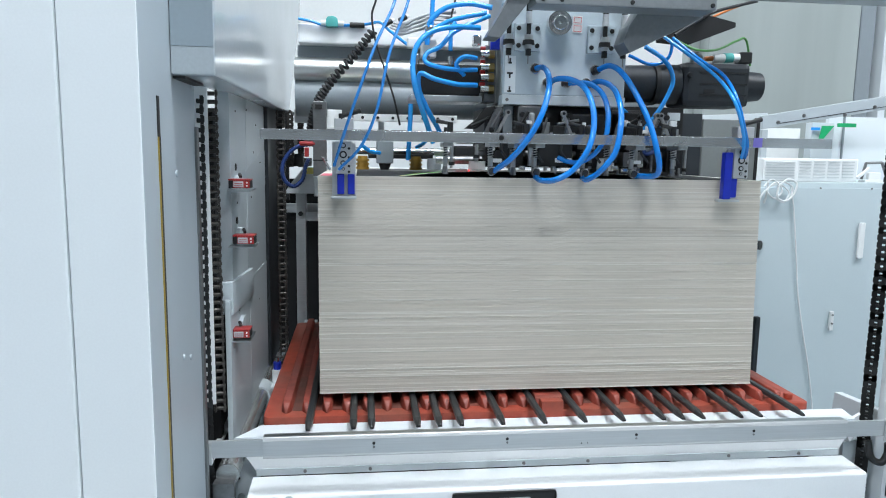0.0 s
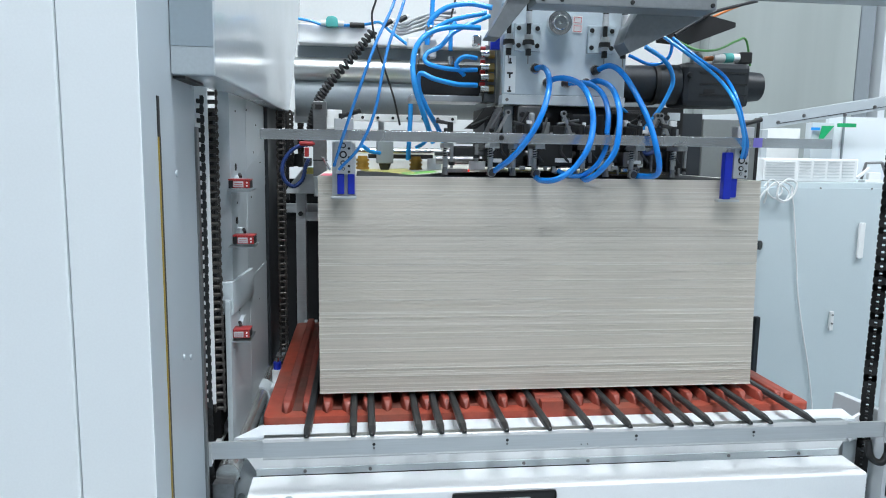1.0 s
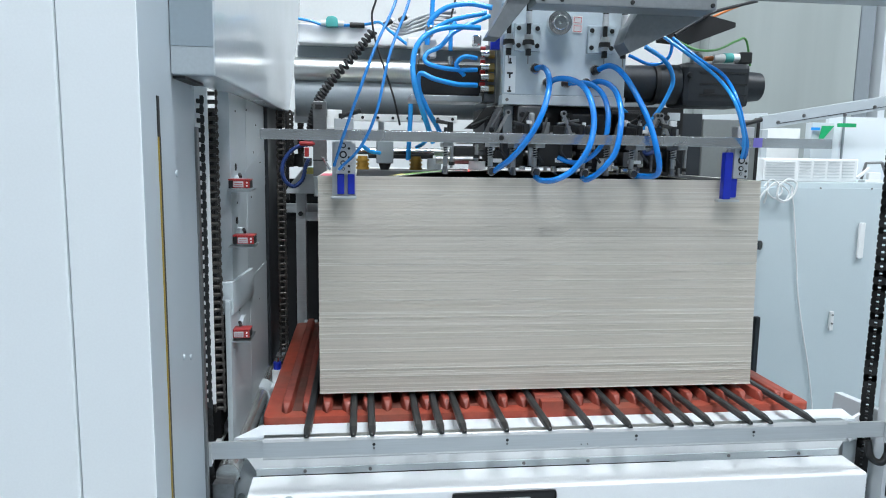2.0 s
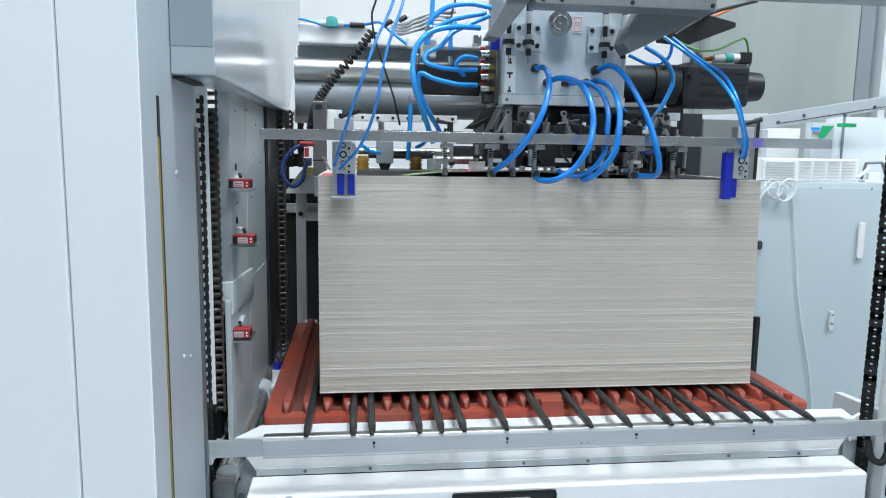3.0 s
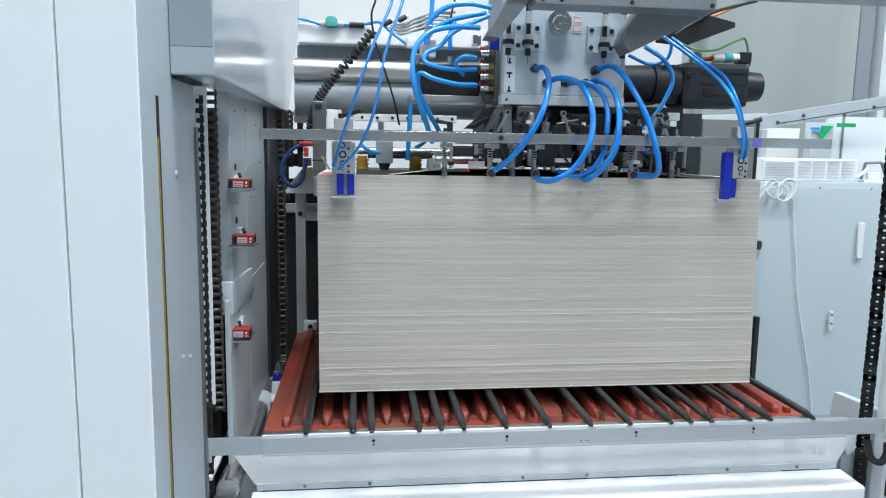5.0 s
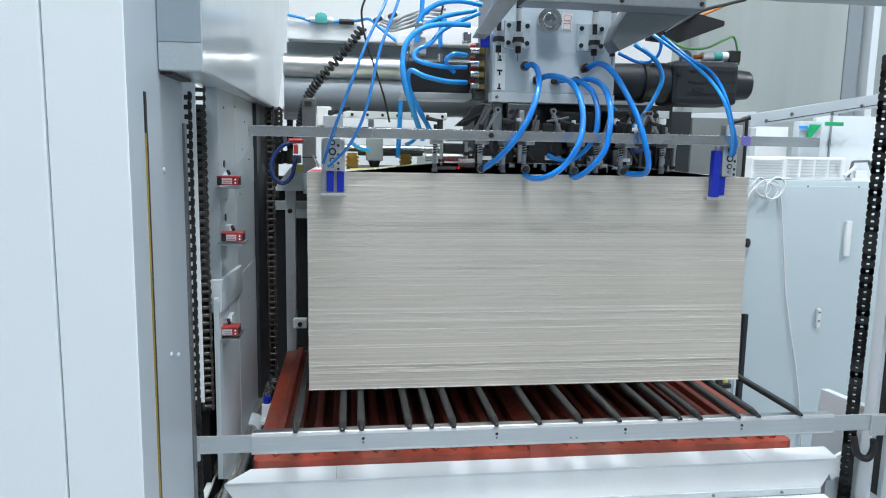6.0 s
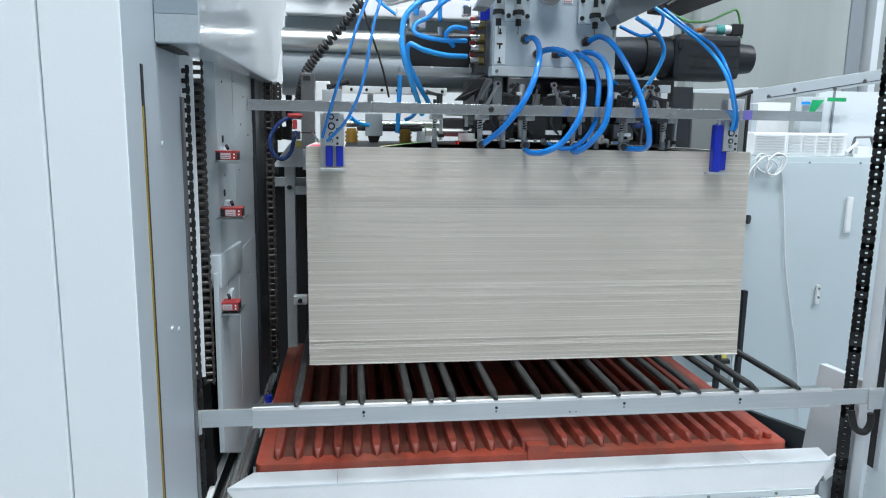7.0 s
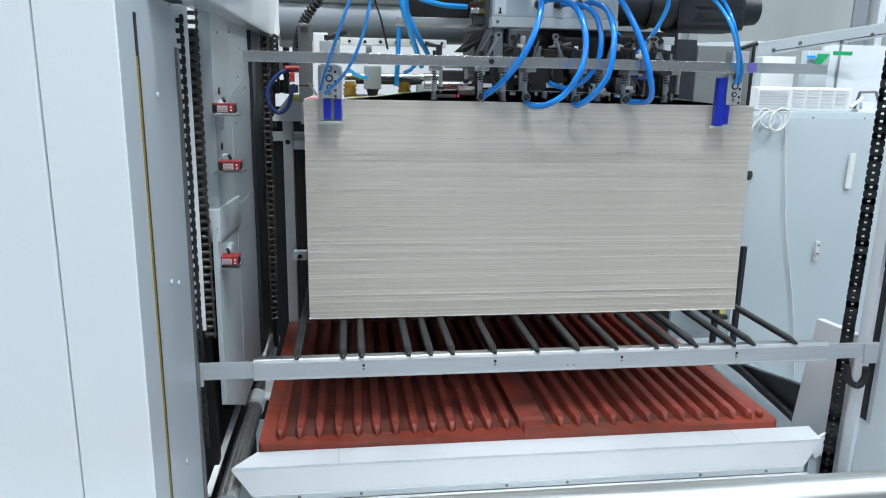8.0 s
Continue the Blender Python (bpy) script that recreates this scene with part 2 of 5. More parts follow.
def sweep(bm, path, r, n=10, ripple=0.0):
    up = Vector((0.13, 0.2, 1)).normalized()
    rings = []
    for i, p in enumerate(path):
        d = (path[min(i + 1, len(path) - 1)] - path[max(i - 1, 0)]).normalized()
        side = d.cross(up)
        if side.length < 0.05:
            side = d.cross(Vector((1, 0, 0)))
        side.normalize()
        up = side.cross(d).normalized()
        rr = r * (1 + ripple * (1 if i % 2 else -1))
        rings.append([bm.verts.new(p + rr * (math.cos(a) * side + math.sin(a) * up)) for a in (2 * math.pi * k / n for k in range(n))])
    for a, b in zip(rings, rings[1:]):
        for k in range(n):
            bm.faces.new((a[k], a[(k + 1) % n], b[(k + 1) % n], b[k]))
    bm.faces.new(rings[0])
    bm.faces.new(rings[-1][::-1])
    bmesh.ops.recalc_face_normals(bm, faces=bm.faces[:])
    return bm


def prism(bm, profile, axis, a, b, bev=0.0):
    """A polygon in the two other axes, drawn out along one axis from a to b."""
    def at(u, v, w):
        return {"x": (w, u, v), "y": (u, w, v), "z": (u, v, w)}[axis]
    lo = [bm.verts.new(at(u, v, a)) for u, v in profile]
    hi = [bm.verts.new(at(u, v, b)) for u, v in profile]
    faces = [bm.faces.new(lo), bm.faces.new(hi[::-1])]
    n = len(profile)
    for k in range(n):
        faces.append(bm.faces.new((lo[k], hi[k], hi[(k + 1) % n], lo[(k + 1) % n])))
    bmesh.ops.recalc_face_normals(bm, faces=faces)
    if bev:
        edges = {e for f in faces for e in f.edges}
        bmesh.ops.bevel(bm, geom=list(edges), offset=bev, segments=2, affect="EDGES", profile=0.6)
    return bm


def B():
    return bmesh.new()


def bolt(parent, x, y, z, r=0.004, toward=(0, -1, 0), mat=None):
    d = Vector(toward)
    bm = B()
    p = Vector((x, y, z))
    rod(bm, p, p + d * r * 0.5, r, 12, r * 0.85)
    rod(bm, p + d * r * 0.5, p + d * r * 0.56, r * 0.45, 6)
    return part("screw", bm, mat or steel_dull, parent, smooth=True)


# ---- hall ----
bm = box(B(), -5, 6, -5, 7, -0.2, 0)
tagged(part("floor", bm, floor_paint, None), "grey-blue epoxy-coated factory hall floor", "floor", kind="structure")
for name, b in (("wall_north", (-5, 6, 7, 7.2)), ("wall_south", (-5, 6, -5.2, -5)), ("wall_west", (-5.2, -5, -5.2, 7.2)), ("wall_east", (6, 6.2, -5.2, 7.2))):
    tagged(part(name, box(B(), *b, 0, 4.2), wall_paint if name == "wall_north" else wall_grey, None), "plain white painted factory hall wall" if name == "wall_north" else "plain grey painted factory hall wall", "wall", kind="structure")
tagged(part("ceiling", box(B(), -5.2, 6.2, -5.2, 7.2, 4.2, 4.4), ceiling_paint, None), "plain pale grey factory hall ceiling", "ceiling", kind="structure")
for ix in range(3):
    for iy in range(4):
        x, y = -2.6 + ix * 3.1, LAMP_ROWS[iy]
        lamp = thing("ceiling_light", (x, y, 4.2), "white rectangular LED panel light on the ceiling", "ceiling light", "hall ceiling lights")
        bm = B()
        for s in (-1, 1):
            box(bm, x - 0.75, x + 0.75, y + s * 0.28, y + s * 0.32, 4.12, 4.198)
            box(bm, x + s * 0.72, x + s * 0.75, y - 0.28, y + 0.28, 4.12, 4.198)
        part("housing", bm, plastic_white, lamp)
        part("diffuser", box(B(), x - 0.72, x + 0.72, y - 0.28, y + 0.28, 4.14, 4.16), lamp_white, lamp, "glowing white diffuser")
        data = bpy.data.lights.new("panel_light", "AREA")
        data.shape, data.size, data.size_y = "RECTANGLE", 1.1, 0.4
        data.energy, data.color = LAMP_WATTS * ROW_SHARE[iy], LAMP_COLOUR
        new("panel_light", data).matrix_world = pose(x, y, 4.1)

# ---- left side column ----
col = thing("side_column", (-0.6, 1.02, 0), "tall white steel machine column with a vertical seam", "machine panel")
part("front_panel", box(B(), -1.6, -0.4045, 1.02, 1.045, 0, 2.6, 0.004), column_paint, col)
part("front_panel", box(B(), -0.4025, -0.3, 1.02, 1.0255, 0, 2.6, 0.002), column_paint, col)
side = part("side_panel", box(B(), -0.335, -0.3, 1.0258, 1.345, 0, 2.6, 0.001), column_side_shade, col)
part("slot", box(B(), -0.301, -0.2985, 1.1, 1.111, 1.335, 1.395), black_metal, side, "dark slot opening")
part("seal", box(B(), -0.301, -0.2982, 1.1, 1.1032, 0.3, 1.335), yellow_strip, side, "yellow sealing strip")
part("seal", box(B(), -0.301, -0.2982, 1.1036, 1.111, 0.3, 1.335), black_metal, side, "dark slot opening")
part("edge_strip", box(B(), -0.3, -0.2955, 1.335, 1.352, 0.3, 1.357, 0.001), steel_dull, side, "grey metal guide strip")
for y, z in ((1.318, 1.428), (1.2, 1.277), (1.205, 0.966), (1.251, 0.952), (1.22, 0.62)):
    bolt(col, -0.3, y, z, 0.0055, (1, 0, 0), column_side_shade)
part("rear_lining", box(B(), -0.75, -0.345, 1.33, 1.345, 0, 2.6), paint_grey, col)

# recess behind the column that holds the chains
rec = thing("chain_channel", (-0.33, 1.42, 0), "pale grey vertical channel behind the hoist chains", "machine panel")
part("back_plate", box(B(), -0.36, -0.35, 1.346, 1.6, 0, 1.445), paint_white, rec)
part("partition", box(B(), -0.349, -0.2945, 1.426, 1.43, 0.8, 1.445), table_paint, rec)
# two black strips in place of the dark gap by the chains
part("shadow_gap", box(B(), -0.349, -0.3, 1.5, 1.53, 0.0, 1.4), void_black, rec, "black strip standing in for a shaded gap")
part("lower_shade", box(B(), -0.345, -0.325, 1.4, 1.5, 0.0, 0.78), void_black, rec, "black sheet standing in for a dark void")

inner = thing("inner_side_panel", (-0.28, 1.8, 0), "pale grey inner machine side panel with sensor brackets", "machine panel")
part("panel", box(B(), -0.3, -0.272, 1.74, 2.06, 0.485, 1.62, 0.002), inner_paint, inner)
part("lower_panel", box(B(), -0.3, -0.2712, 1.745, 2.058, 0.485, 1.0, 0.0005), inner_paint, inner)
part("panel", box(B(), -0.3, -0.2725, 1.53, 1.739, 1.0, 1.62, 0.001), inner_paint, inner)
# black sheet for the shaded void behind the panel
part("side_shade", box(B(), -0.348, -0.332, 1.5, 2.3, 0.0, 1.0), void_black, inner, "black sheet standing in for a dark void")
# charcoal colour carries the shade on this edge
part("rear_strip", box(B(), -0.3, -0.262, 2.061, 2.3, 0.5, 1.6, 0.002), motor_paint, inner, "return edge coloured dark for its shade")
part("box_section", prism(B(), [(1.475, 0.61), (1.732, 0.485), (1.732, 1.003), (1.475, 1.005)], "x", -0.281, -0.2705, 0.001), inner_paint, inner)
part("brace", prism(B(), [(1.49, 1.0414), (1.775, 1.0257), (1.775, 0.957), (1.49, 0.971)], "x", -0.292, -0.266, 0.004), inner_paint, inner, "sloping brace with rounded top edge", True)
for y, z in ((1.6, 1.4), (1.75, 1.41), (1.9, 1.38), (1.6, 1.2), (1.8, 1.2), (1.62, 0.99), (1.85, 1.31), (1.9, 0.92), (1.6, 0.85)):
    bolt(inner, -0.272, y, z, 0.0025, (1, 0, 0), black_metal)

def sensor(x, y, z):
    s = thing("reflex_sensor", (x, y, z), "small red photoelectric sensor with white label, on a bracket", "sensor", "sensors on the side panel")
    part("bracket", prism(B(), [(y - 0.01, z - 0.018), (y + 0.07, z - 0.018), (y + 0.07, z - 0.015), (y - 0.01, z - 0.015)], "x", -0.274, x + 0.046), steel_brushed, s, "bent steel bracket")
    part("bracket_arm", prism(B(), [(y + 0.05, z - 0.015), (y + 0.12, z - 0.015), (y + 0.12, z + 0.012), (y + 0.09, z + 0.012)], "x", -0.273, -0.262, 0.001), paint_grey, s)
    body = part("housing", box(B(), x, x + 0.044, y, y + 0.034, z - 0.0115, z + 0.0045, 0.0015), black_metal, s, "black sensor housing")
    part("lid", box(B(), x - 0.0005, x + 0.0445, y - 0.001, y + 0.035, z + 0.0047, z + 0.0075, 0.001), plastic_red, body, "red lid")
    part("rim", box(B(), x + 0.0095, x + 0.0315, y - 0.0012, y - 0.0002, z - 0.0105, z + 0.0045), plastic_red, body, "red front rim")
    part("face", box(B(), x + 0.001, x + 0.0085, y - 0.0018, y - 0.0002, z - 0.0105, z + 0.004), black_metal, body, "black front window")
    part("face", box(B(), x + 0.032, x + 0.043, y - 0.0018, y - 0.0002, z - 0.0105, z + 0.004), plastic_red, body, "red indicator field")
    lab = part("label_plate", box(B(), x + 0.0105, x + 0.0305, y - 0.002, y - 0.0013, z - 0.009, z + 0.003), cable_grey, body, "pale label plate")
    for k in range(2):
        part("print_bar", box(B(), x + 0.0125, x + 0.0285, y - 0.0024, y - 0.0021, z - 0.0068 + 0.0045 * k, z - 0.0055 + 0.0045 * k), plastic_red, lab)
    for k in (-0.006, 0.0005):
        part("led", rod(B(), (x + 0.0375, y - 0.0018, z + k), (x + 0.0375, y - 0.0035, z + k), 0.0018, 10), plastic_white, body)
    part("cable_plug", rod(B(), (x + 0.022, y + 0.02, z + 0.0115), (x + 0.018, y + 0.03, z + 0.017), 0.0035, 10), rubber, s, "", True)
    part("wall_hole", rod(B(), (-0.273, y + 0.09, z + 0.03), (-0.2705, y + 0.09, z + 0.03), 0.008, 14), black_metal, s, "black cable hole")
    return s


sensor(-0.272, 1.5, 1.249)
sensor(-0.266, 1.5, 1.132)
sensor(-0.279, 1.5, 0.93)
bw = thing("sensor_bracket", (-0.27, 1.9, 1.3), "pale grey trapezoid bracket plate on the side panel", "bracket")
part("gusset", prism(B(), [(1.6924, 1.2621), (1.9833, 1.3141), (2.1256, 1.314), (2.1116, 1.2157), (1.8, 1.2306)], "x", -0.272, -0.2714, 0.0), inner_paint, bw)
part("mark", box(B(), -0.2713, -0.2709, 1.95, 1.98, 1.281, 1.284), black_metal, bw)

# ---- overhead hood ----
hood = thing("overhead_hood", (-0.26, 1.7, 1.43), "glossy pale grey sheet-metal hood over the side panel", "machine hood")
part("body", prism(B(), [(1.19, 1.434), (2.38, 1.436), (2.63, 1.65), (2.82, 1.783), (3.0, 2.3), (1.19, 2.3)], "x", -0.299, -0.232, 0.004), hood_paint, hood)
# same paint as the body; face and band hold its reflection as colour
part("front_face", box(B(), -0.2985, -0.233, 1.1865, 1.1895, 1.479, 2.3), hood_front_shade, hood, "front face with its dull reflection as darker colour")
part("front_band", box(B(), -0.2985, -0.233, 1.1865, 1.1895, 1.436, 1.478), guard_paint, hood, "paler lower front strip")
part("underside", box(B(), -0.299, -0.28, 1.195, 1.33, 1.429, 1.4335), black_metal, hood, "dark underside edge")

# ---- hoist chains ----
def link_plate(bm, y, pitch, half):
    # wavy link plate with a small eye in the middle, facing along y
    h = pitch * 0.5
    outer = [(-half * 0.8, -h), (half * 0.8, -h), (half, -h * 0.55), (half, h * 0.55), (half * 0.8, h), (-half * 0.8, h), (-half, h * 0.55), (-half, -h * 0.55)]
    inner = [(u * half / 0.0112, v * half / 0.0112) for u, v in ((-0.002, -0.0022), (0.002, -0.0022), (0.0026, -0.001), (0.0026, 0.001), (0.002, 0.0022), (-0.002, 0.0022), (-0.0026, 0.001), (-0.0026, -0.001))]
    o = [bm.verts.new((u, y, v)) for u, v in outer]
    e = [bm.verts.new((u, y, v)) for u, v in inner]
    fs = [bm.faces.new((o[k], o[(k + 1) % 8], e[(k + 1) % 8], e[k])) for k in range(8)]
    bmesh.ops.solidify(bm, geom=fs, thickness=0.0018)


def chain(x, y, z0, z1, facing=0.0, pitch=0.0162, half=0.0112, edge=False, ladder=False, mat=None, category_group="hoist chains"):
    c = thing("hoist_chain", (x, y, z0), "oily black steel roller chain hanging vertically", "chain", category_group)
    bm = B()
    if edge:
        box(bm, -0.0008, 0.0058, -0.003, 0.003, -0.0004, pitch - 0.0008, 0.001)
        box(bm, 0.005, 0.0068, -0.0025, 0.0025, pitch * 0.2, pitch * 0.8, 0.0006)
        box(bm, -0.0075, -0.0002, -0.0035, 0.0035, pitch * 0.1, pitch * 0.6, 0.0016)
    elif ladder:
        for side in (-1, 1):
            box(bm, side * half * 0.62, side * half, -0.005, 0.005, 0.0004, pitch - 0.0004, 0.0008)
            box(bm, side * half * 0.9, side * half * 1.12, -0.0035, 0.0035, pitch * 0.3, pitch * 0.7, 0.0006)
        rod(bm, (-half * 0.6, 0, pitch * 0.5), (half * 0.6, 0, pitch * 0.5), 0.0042, 12)
    else:
        link_plate(bm, -0.006, pitch * 1.02, half)
        link_plate(bm, 0.0045, pitch * 1.02, half)
        rod(bm, (0, -0.0095, pitch * 0.5), (0, 0.0085, pitch * 0.5), 0.0036, 10)
        rod(bm, (0, -0.0035, pitch * 0.5), (0, 0.0035, pitch * 0.5), 0.0055, 10)
    me = bpy.data.meshes.new("link")
    bm.to_mesh(me)
    bm.free()
    me.materials.append(mat or chain_steel)
    turn = radians(facing)
    for k in range(int((z1 - z0) / pitch)):
        ob = new("link", me)
        ob.parent = c
        ob.location = (random.uniform(-0.0006, 0.0006), 0, k * pitch)
        ob.rotation_euler = (0, 0, turn + random.uniform(-0.05, 0.05))
    return c

chain(-0.3025, 1.4, 0.55, 1.43, 12, pitch=0.0181, edge=True, mat=black_metal)
chain(-0.294, 1.462, 0.77, 1.44, 11, half=0.0112, ladder=True, mat=worn_chain)
chain(-0.241, 2.2, 0.55, 1.44, 6, pitch=0.0185, half=0.0125, ladder=True, mat=worn_chain)
chain(-0.195, 2.36, 1.27, 1.46, 25, half=0.009)
chain(-0.228, 2.36, 1.27, 1.46, 8, half=0.011)

# ---- rear frame seen between the side panel and the stack ----
rf = thing("rear_stand", (-0.2, 2.5, 0), "grey steel rear frame with dark openings", "machine frame")
part("post", box(B(), -0.222, -0.188, 2.46, 2.5, 0.4, 1.19, 0.002), alu_matt, rf)
part("cap", prism(B(), [(-0.25, 1.175), (-0.1, 1.175), (-0.1, 1.262), (-0.185, 1.262), (-0.235, 1.2)], "y", 2.36, 2.5, 0.002), paint_white, rf, "white cover cap")
part("tag", box(B(), -0.178, -0.135, 2.352, 2.3595, 1.24, 1.26), print_yellow, rf, "pale yellow tag")
part("knob", rod(B(), (-0.2, 2.34, 1.265), (-0.2, 2.34, 1.305), 0.02, 18, 0.014), black_metal, rf, "black knob", True)
part("cross_bar", box(B(), -0.28, -0.1, 2.5, 2.53, 1.1, 1.13), alu_matt, rf)
# stands for the dark behind the stack and stops light leaking in
part("backing", box(B(), -0.4, 1.3, 2.62, 2.66, 0.0, 1.212), void_black, rf, "black plate standing in for the dark behind")
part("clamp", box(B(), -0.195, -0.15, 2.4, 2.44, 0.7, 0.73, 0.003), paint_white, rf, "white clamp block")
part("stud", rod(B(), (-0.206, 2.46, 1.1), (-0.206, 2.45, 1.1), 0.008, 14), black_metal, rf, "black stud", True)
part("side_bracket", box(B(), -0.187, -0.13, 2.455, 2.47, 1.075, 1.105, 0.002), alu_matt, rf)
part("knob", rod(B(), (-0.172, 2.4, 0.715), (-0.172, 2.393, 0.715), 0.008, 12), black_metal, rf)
# shade behind the upper frame, put in as a black sheet
part("upper_shade", box(B(), -0.4, -0.252, 2.54, 2.56, 1.14, 1.47), void_black, rf, "black plate standing in for the dark behind")
part("upper_bar", box(B(), -0.2515, -0.12, 2.5, 2.53, 1.33, 1.385, 0.003), steel_dull, rf, "dark cross bar")
part("lower_bar", box(B(), -0.2515, -0.17, 2.5, 2.53, 1.262, 1.29, 0.003), black_metal, rf)
part("motor_cap", prism(B(), [(-0.207, 1.436), (-0.165, 1.436), (-0.167, 1.468), (-0.174, 1.474), (-0.194, 1.474), (-0.203, 1.464)], "y", 2.3, 2.35, 0.003), paint_grey, rf, "grey rounded cap")
part("cap_plate", box(B(), -0.215, -0.15, 2.295, 2.36, 1.428, 1.4355, 0.001), steel_dull, rf)
part("upright", box(B(), -0.262, -0.247, 2.3, 2.34, 0.4, 1.45), black_metal, rf)
blue_v = thing("air_valve", (-0.233, 1.95, 0.66), "small blue and white pneumatic valve on the lift table", "valve")
part("body", box(B(), -0.246, -0.222, 1.935, 1.965, 0.672, 0.708, 0.002), plastic_white, blue_v)
part("cap", rod(B(), (-0.233, 1.95, 0.708), (-0.233, 1.95, 0.728), 0.011, 12), plastic_blue, blue_v, "blue cap", True)
part("stub", rod(B(), (-0.233, 1.95, 0.728), (-0.233, 1.95, 0.74), 0.005, 10), steel_chrome, blue_v, "", True)
part("bracket", box(B(), -0.29, -0.217, 1.9, 2.0, 0.662, 0.6715, 0.002), paint_white, blue_v)

# ---- lift table ----
table = thing("lift_table", (0.45, 1.9, 0.6), "white sheet-metal pile lifting table with side tubes", "lift table")
part("top_strip", prism(B(), [(-0.216, 1.503), (1.15, 1.503), (1.137, 1.437), (-0.262, 1.437)], "z", 0.716, 0.722, 0.001), paint_white, table)
part("front_plate", prism(B(), [(-0.262, 0.7155), (1.137, 0.7155), (1.096, 0.64), (-0.214, 0.64)], "y", 1.4372, 1.443), table_paint, table)
part("flange", box(B(), -0.218, 1.099, 1.433, 1.437, 0.638, 0.653, 0.001), paint_grey, table)
part("apron_top", prism(B(), [(1.4325, 0.63), (1.4325, 0.6365), (1.352, 0.6335), (1.349, 0.629), (1.349, 0.42), (1.355, 0.42), (1.355, 0.627)], "x", -0.225, 1.108, 0.001), table_paint, table)
part("deck", box(B(), -0.205, 1.06, 1.51, 2.4, 0.64, 0.698), paint_grey, table)
part("hand_hole", box(B(), 0.186, 0.405, 1.3465, 1.3495, 0.575, 0.6255, 0.006), black_metal, table, "dark handle opening")
part("hand_grip", box(B(), 0.25, 0.35, 1.344, 1.3475, 0.58, 0.612, 0.002), alu_matt, table, "steel handle plate")
part("lock", rod(B(), (-0.143, 1.349, 0.622), (-0.143, 1.345, 0.622), 0.012, 16), steel_chrome, table, "chrome lock", True)
for x in (-0.117, 0.02, 0.355, 0.5, 0.83, 1.0):
    bolt(table, x, 1.433, 0.6455, 0.004, (0, -1, 0), steel_dull)
for x in (-0.27,):
    part("side_tube", rod(B(), (x, 1.4, 0.66), (x, 2.4, 0.66), 0.0235, 24), tube_steel, table, "satin steel side tube", True)
    part("end_cap", rod(B(), (x, 1.396, 0.66), (x, 1.3995, 0.66), 0.0228, 24), tube_steel, table, "steel end cap", True)
    part("collar", rod(B(), (x, 1.86, 0.66), (x, 1.93, 0.66), 0.0275, 24), paint_grey, table, "grey collar", True)
    part("tube_bracket", prism(B(), [(1.375, 0.652), (1.399, 0.652), (1.399, 0.4), (1.375, 0.4)], "x", x - 0.026, x + 0.016, 0.002), steel_dull, table)
ep = part("side_plate", prism(B(), [(-0.283, 0.4), (-0.215, 0.4), (-0.215, 0.658), (-0.252, 0.664), (-0.268, 0.645), (-0.283, 0.64)], "y", 1.46, 1.47), paint_grey, table, "pale grey end plate")
part("slot", box(B(), -0.283, -0.271, 1.4585, 1.4602, 0.6095, 0.6125), black_metal, ep)
part("hole", rod(B(), (-0.2584, 1.4602, 0.622), (-0.2584, 1.4585, 0.622), 0.0028, 12), black_metal, ep)
bolt(ep, -0.2547, 1.46, 0.58, 0.008, (0, -1, 0), steel_brushed)
part("side_plate", prism(B(), [(1.13, 0.4), (1.2, 0.4), (1.2, 0.64), (1.18, 0.665), (1.13, 0.655)], "y", 1.46, 1.47), paint_grey, table, "pale grey end plate")
part("corner_gusset", prism(B(), [(1.115, 0.705), (1.158, 0.731), (1.156, 0.68), (1.135, 0.662)], "y", 1.447, 1.455), table_paint, table, "white bent corner bracket")
part("guide_strip", box(B(), -0.31, -0.297, 1.385, 1.82, 0.688, 0.696, 0.001), table_paint, table)
for x0, x1 in ((-0.03, -0.0292), (0.93, 0.9308)):
    part("weld_seam", box(B(), x0, x1, 1.438, 1.5, 0.7221, 0.7224), paint_mid, table)

# ---- red pallet ----
pallet = thing("plastic_pallet", (0.43, 1.9, 0.7), "dusty red ribbed plastic pallet on the lift table", "pallet")


def rounded(x0, x1, y0, y1, r, n=5):
    """A rectangle with round corners, as a list of corners."""
    out = []
    for cx, cy, a in ((x1 - r, y1 - r, 0), (x0 + r, y1 - r, 90), (x0 + r, y0 + r, 180), (x1 - r, y0 + r, 270)):
        out += [(cx + r * math.cos(radians(a + 90 * k / n)), cy + r * math.sin(radians(a + 90 * k / n))) for k in range(n + 1)]
    return out


part("deck", prism(B(), rounded(-0.214, 1.07, 1.5045, 2.37, 0.02), "z", 0.7, 0.738, 0.005), red_plastic, pallet, "", True)


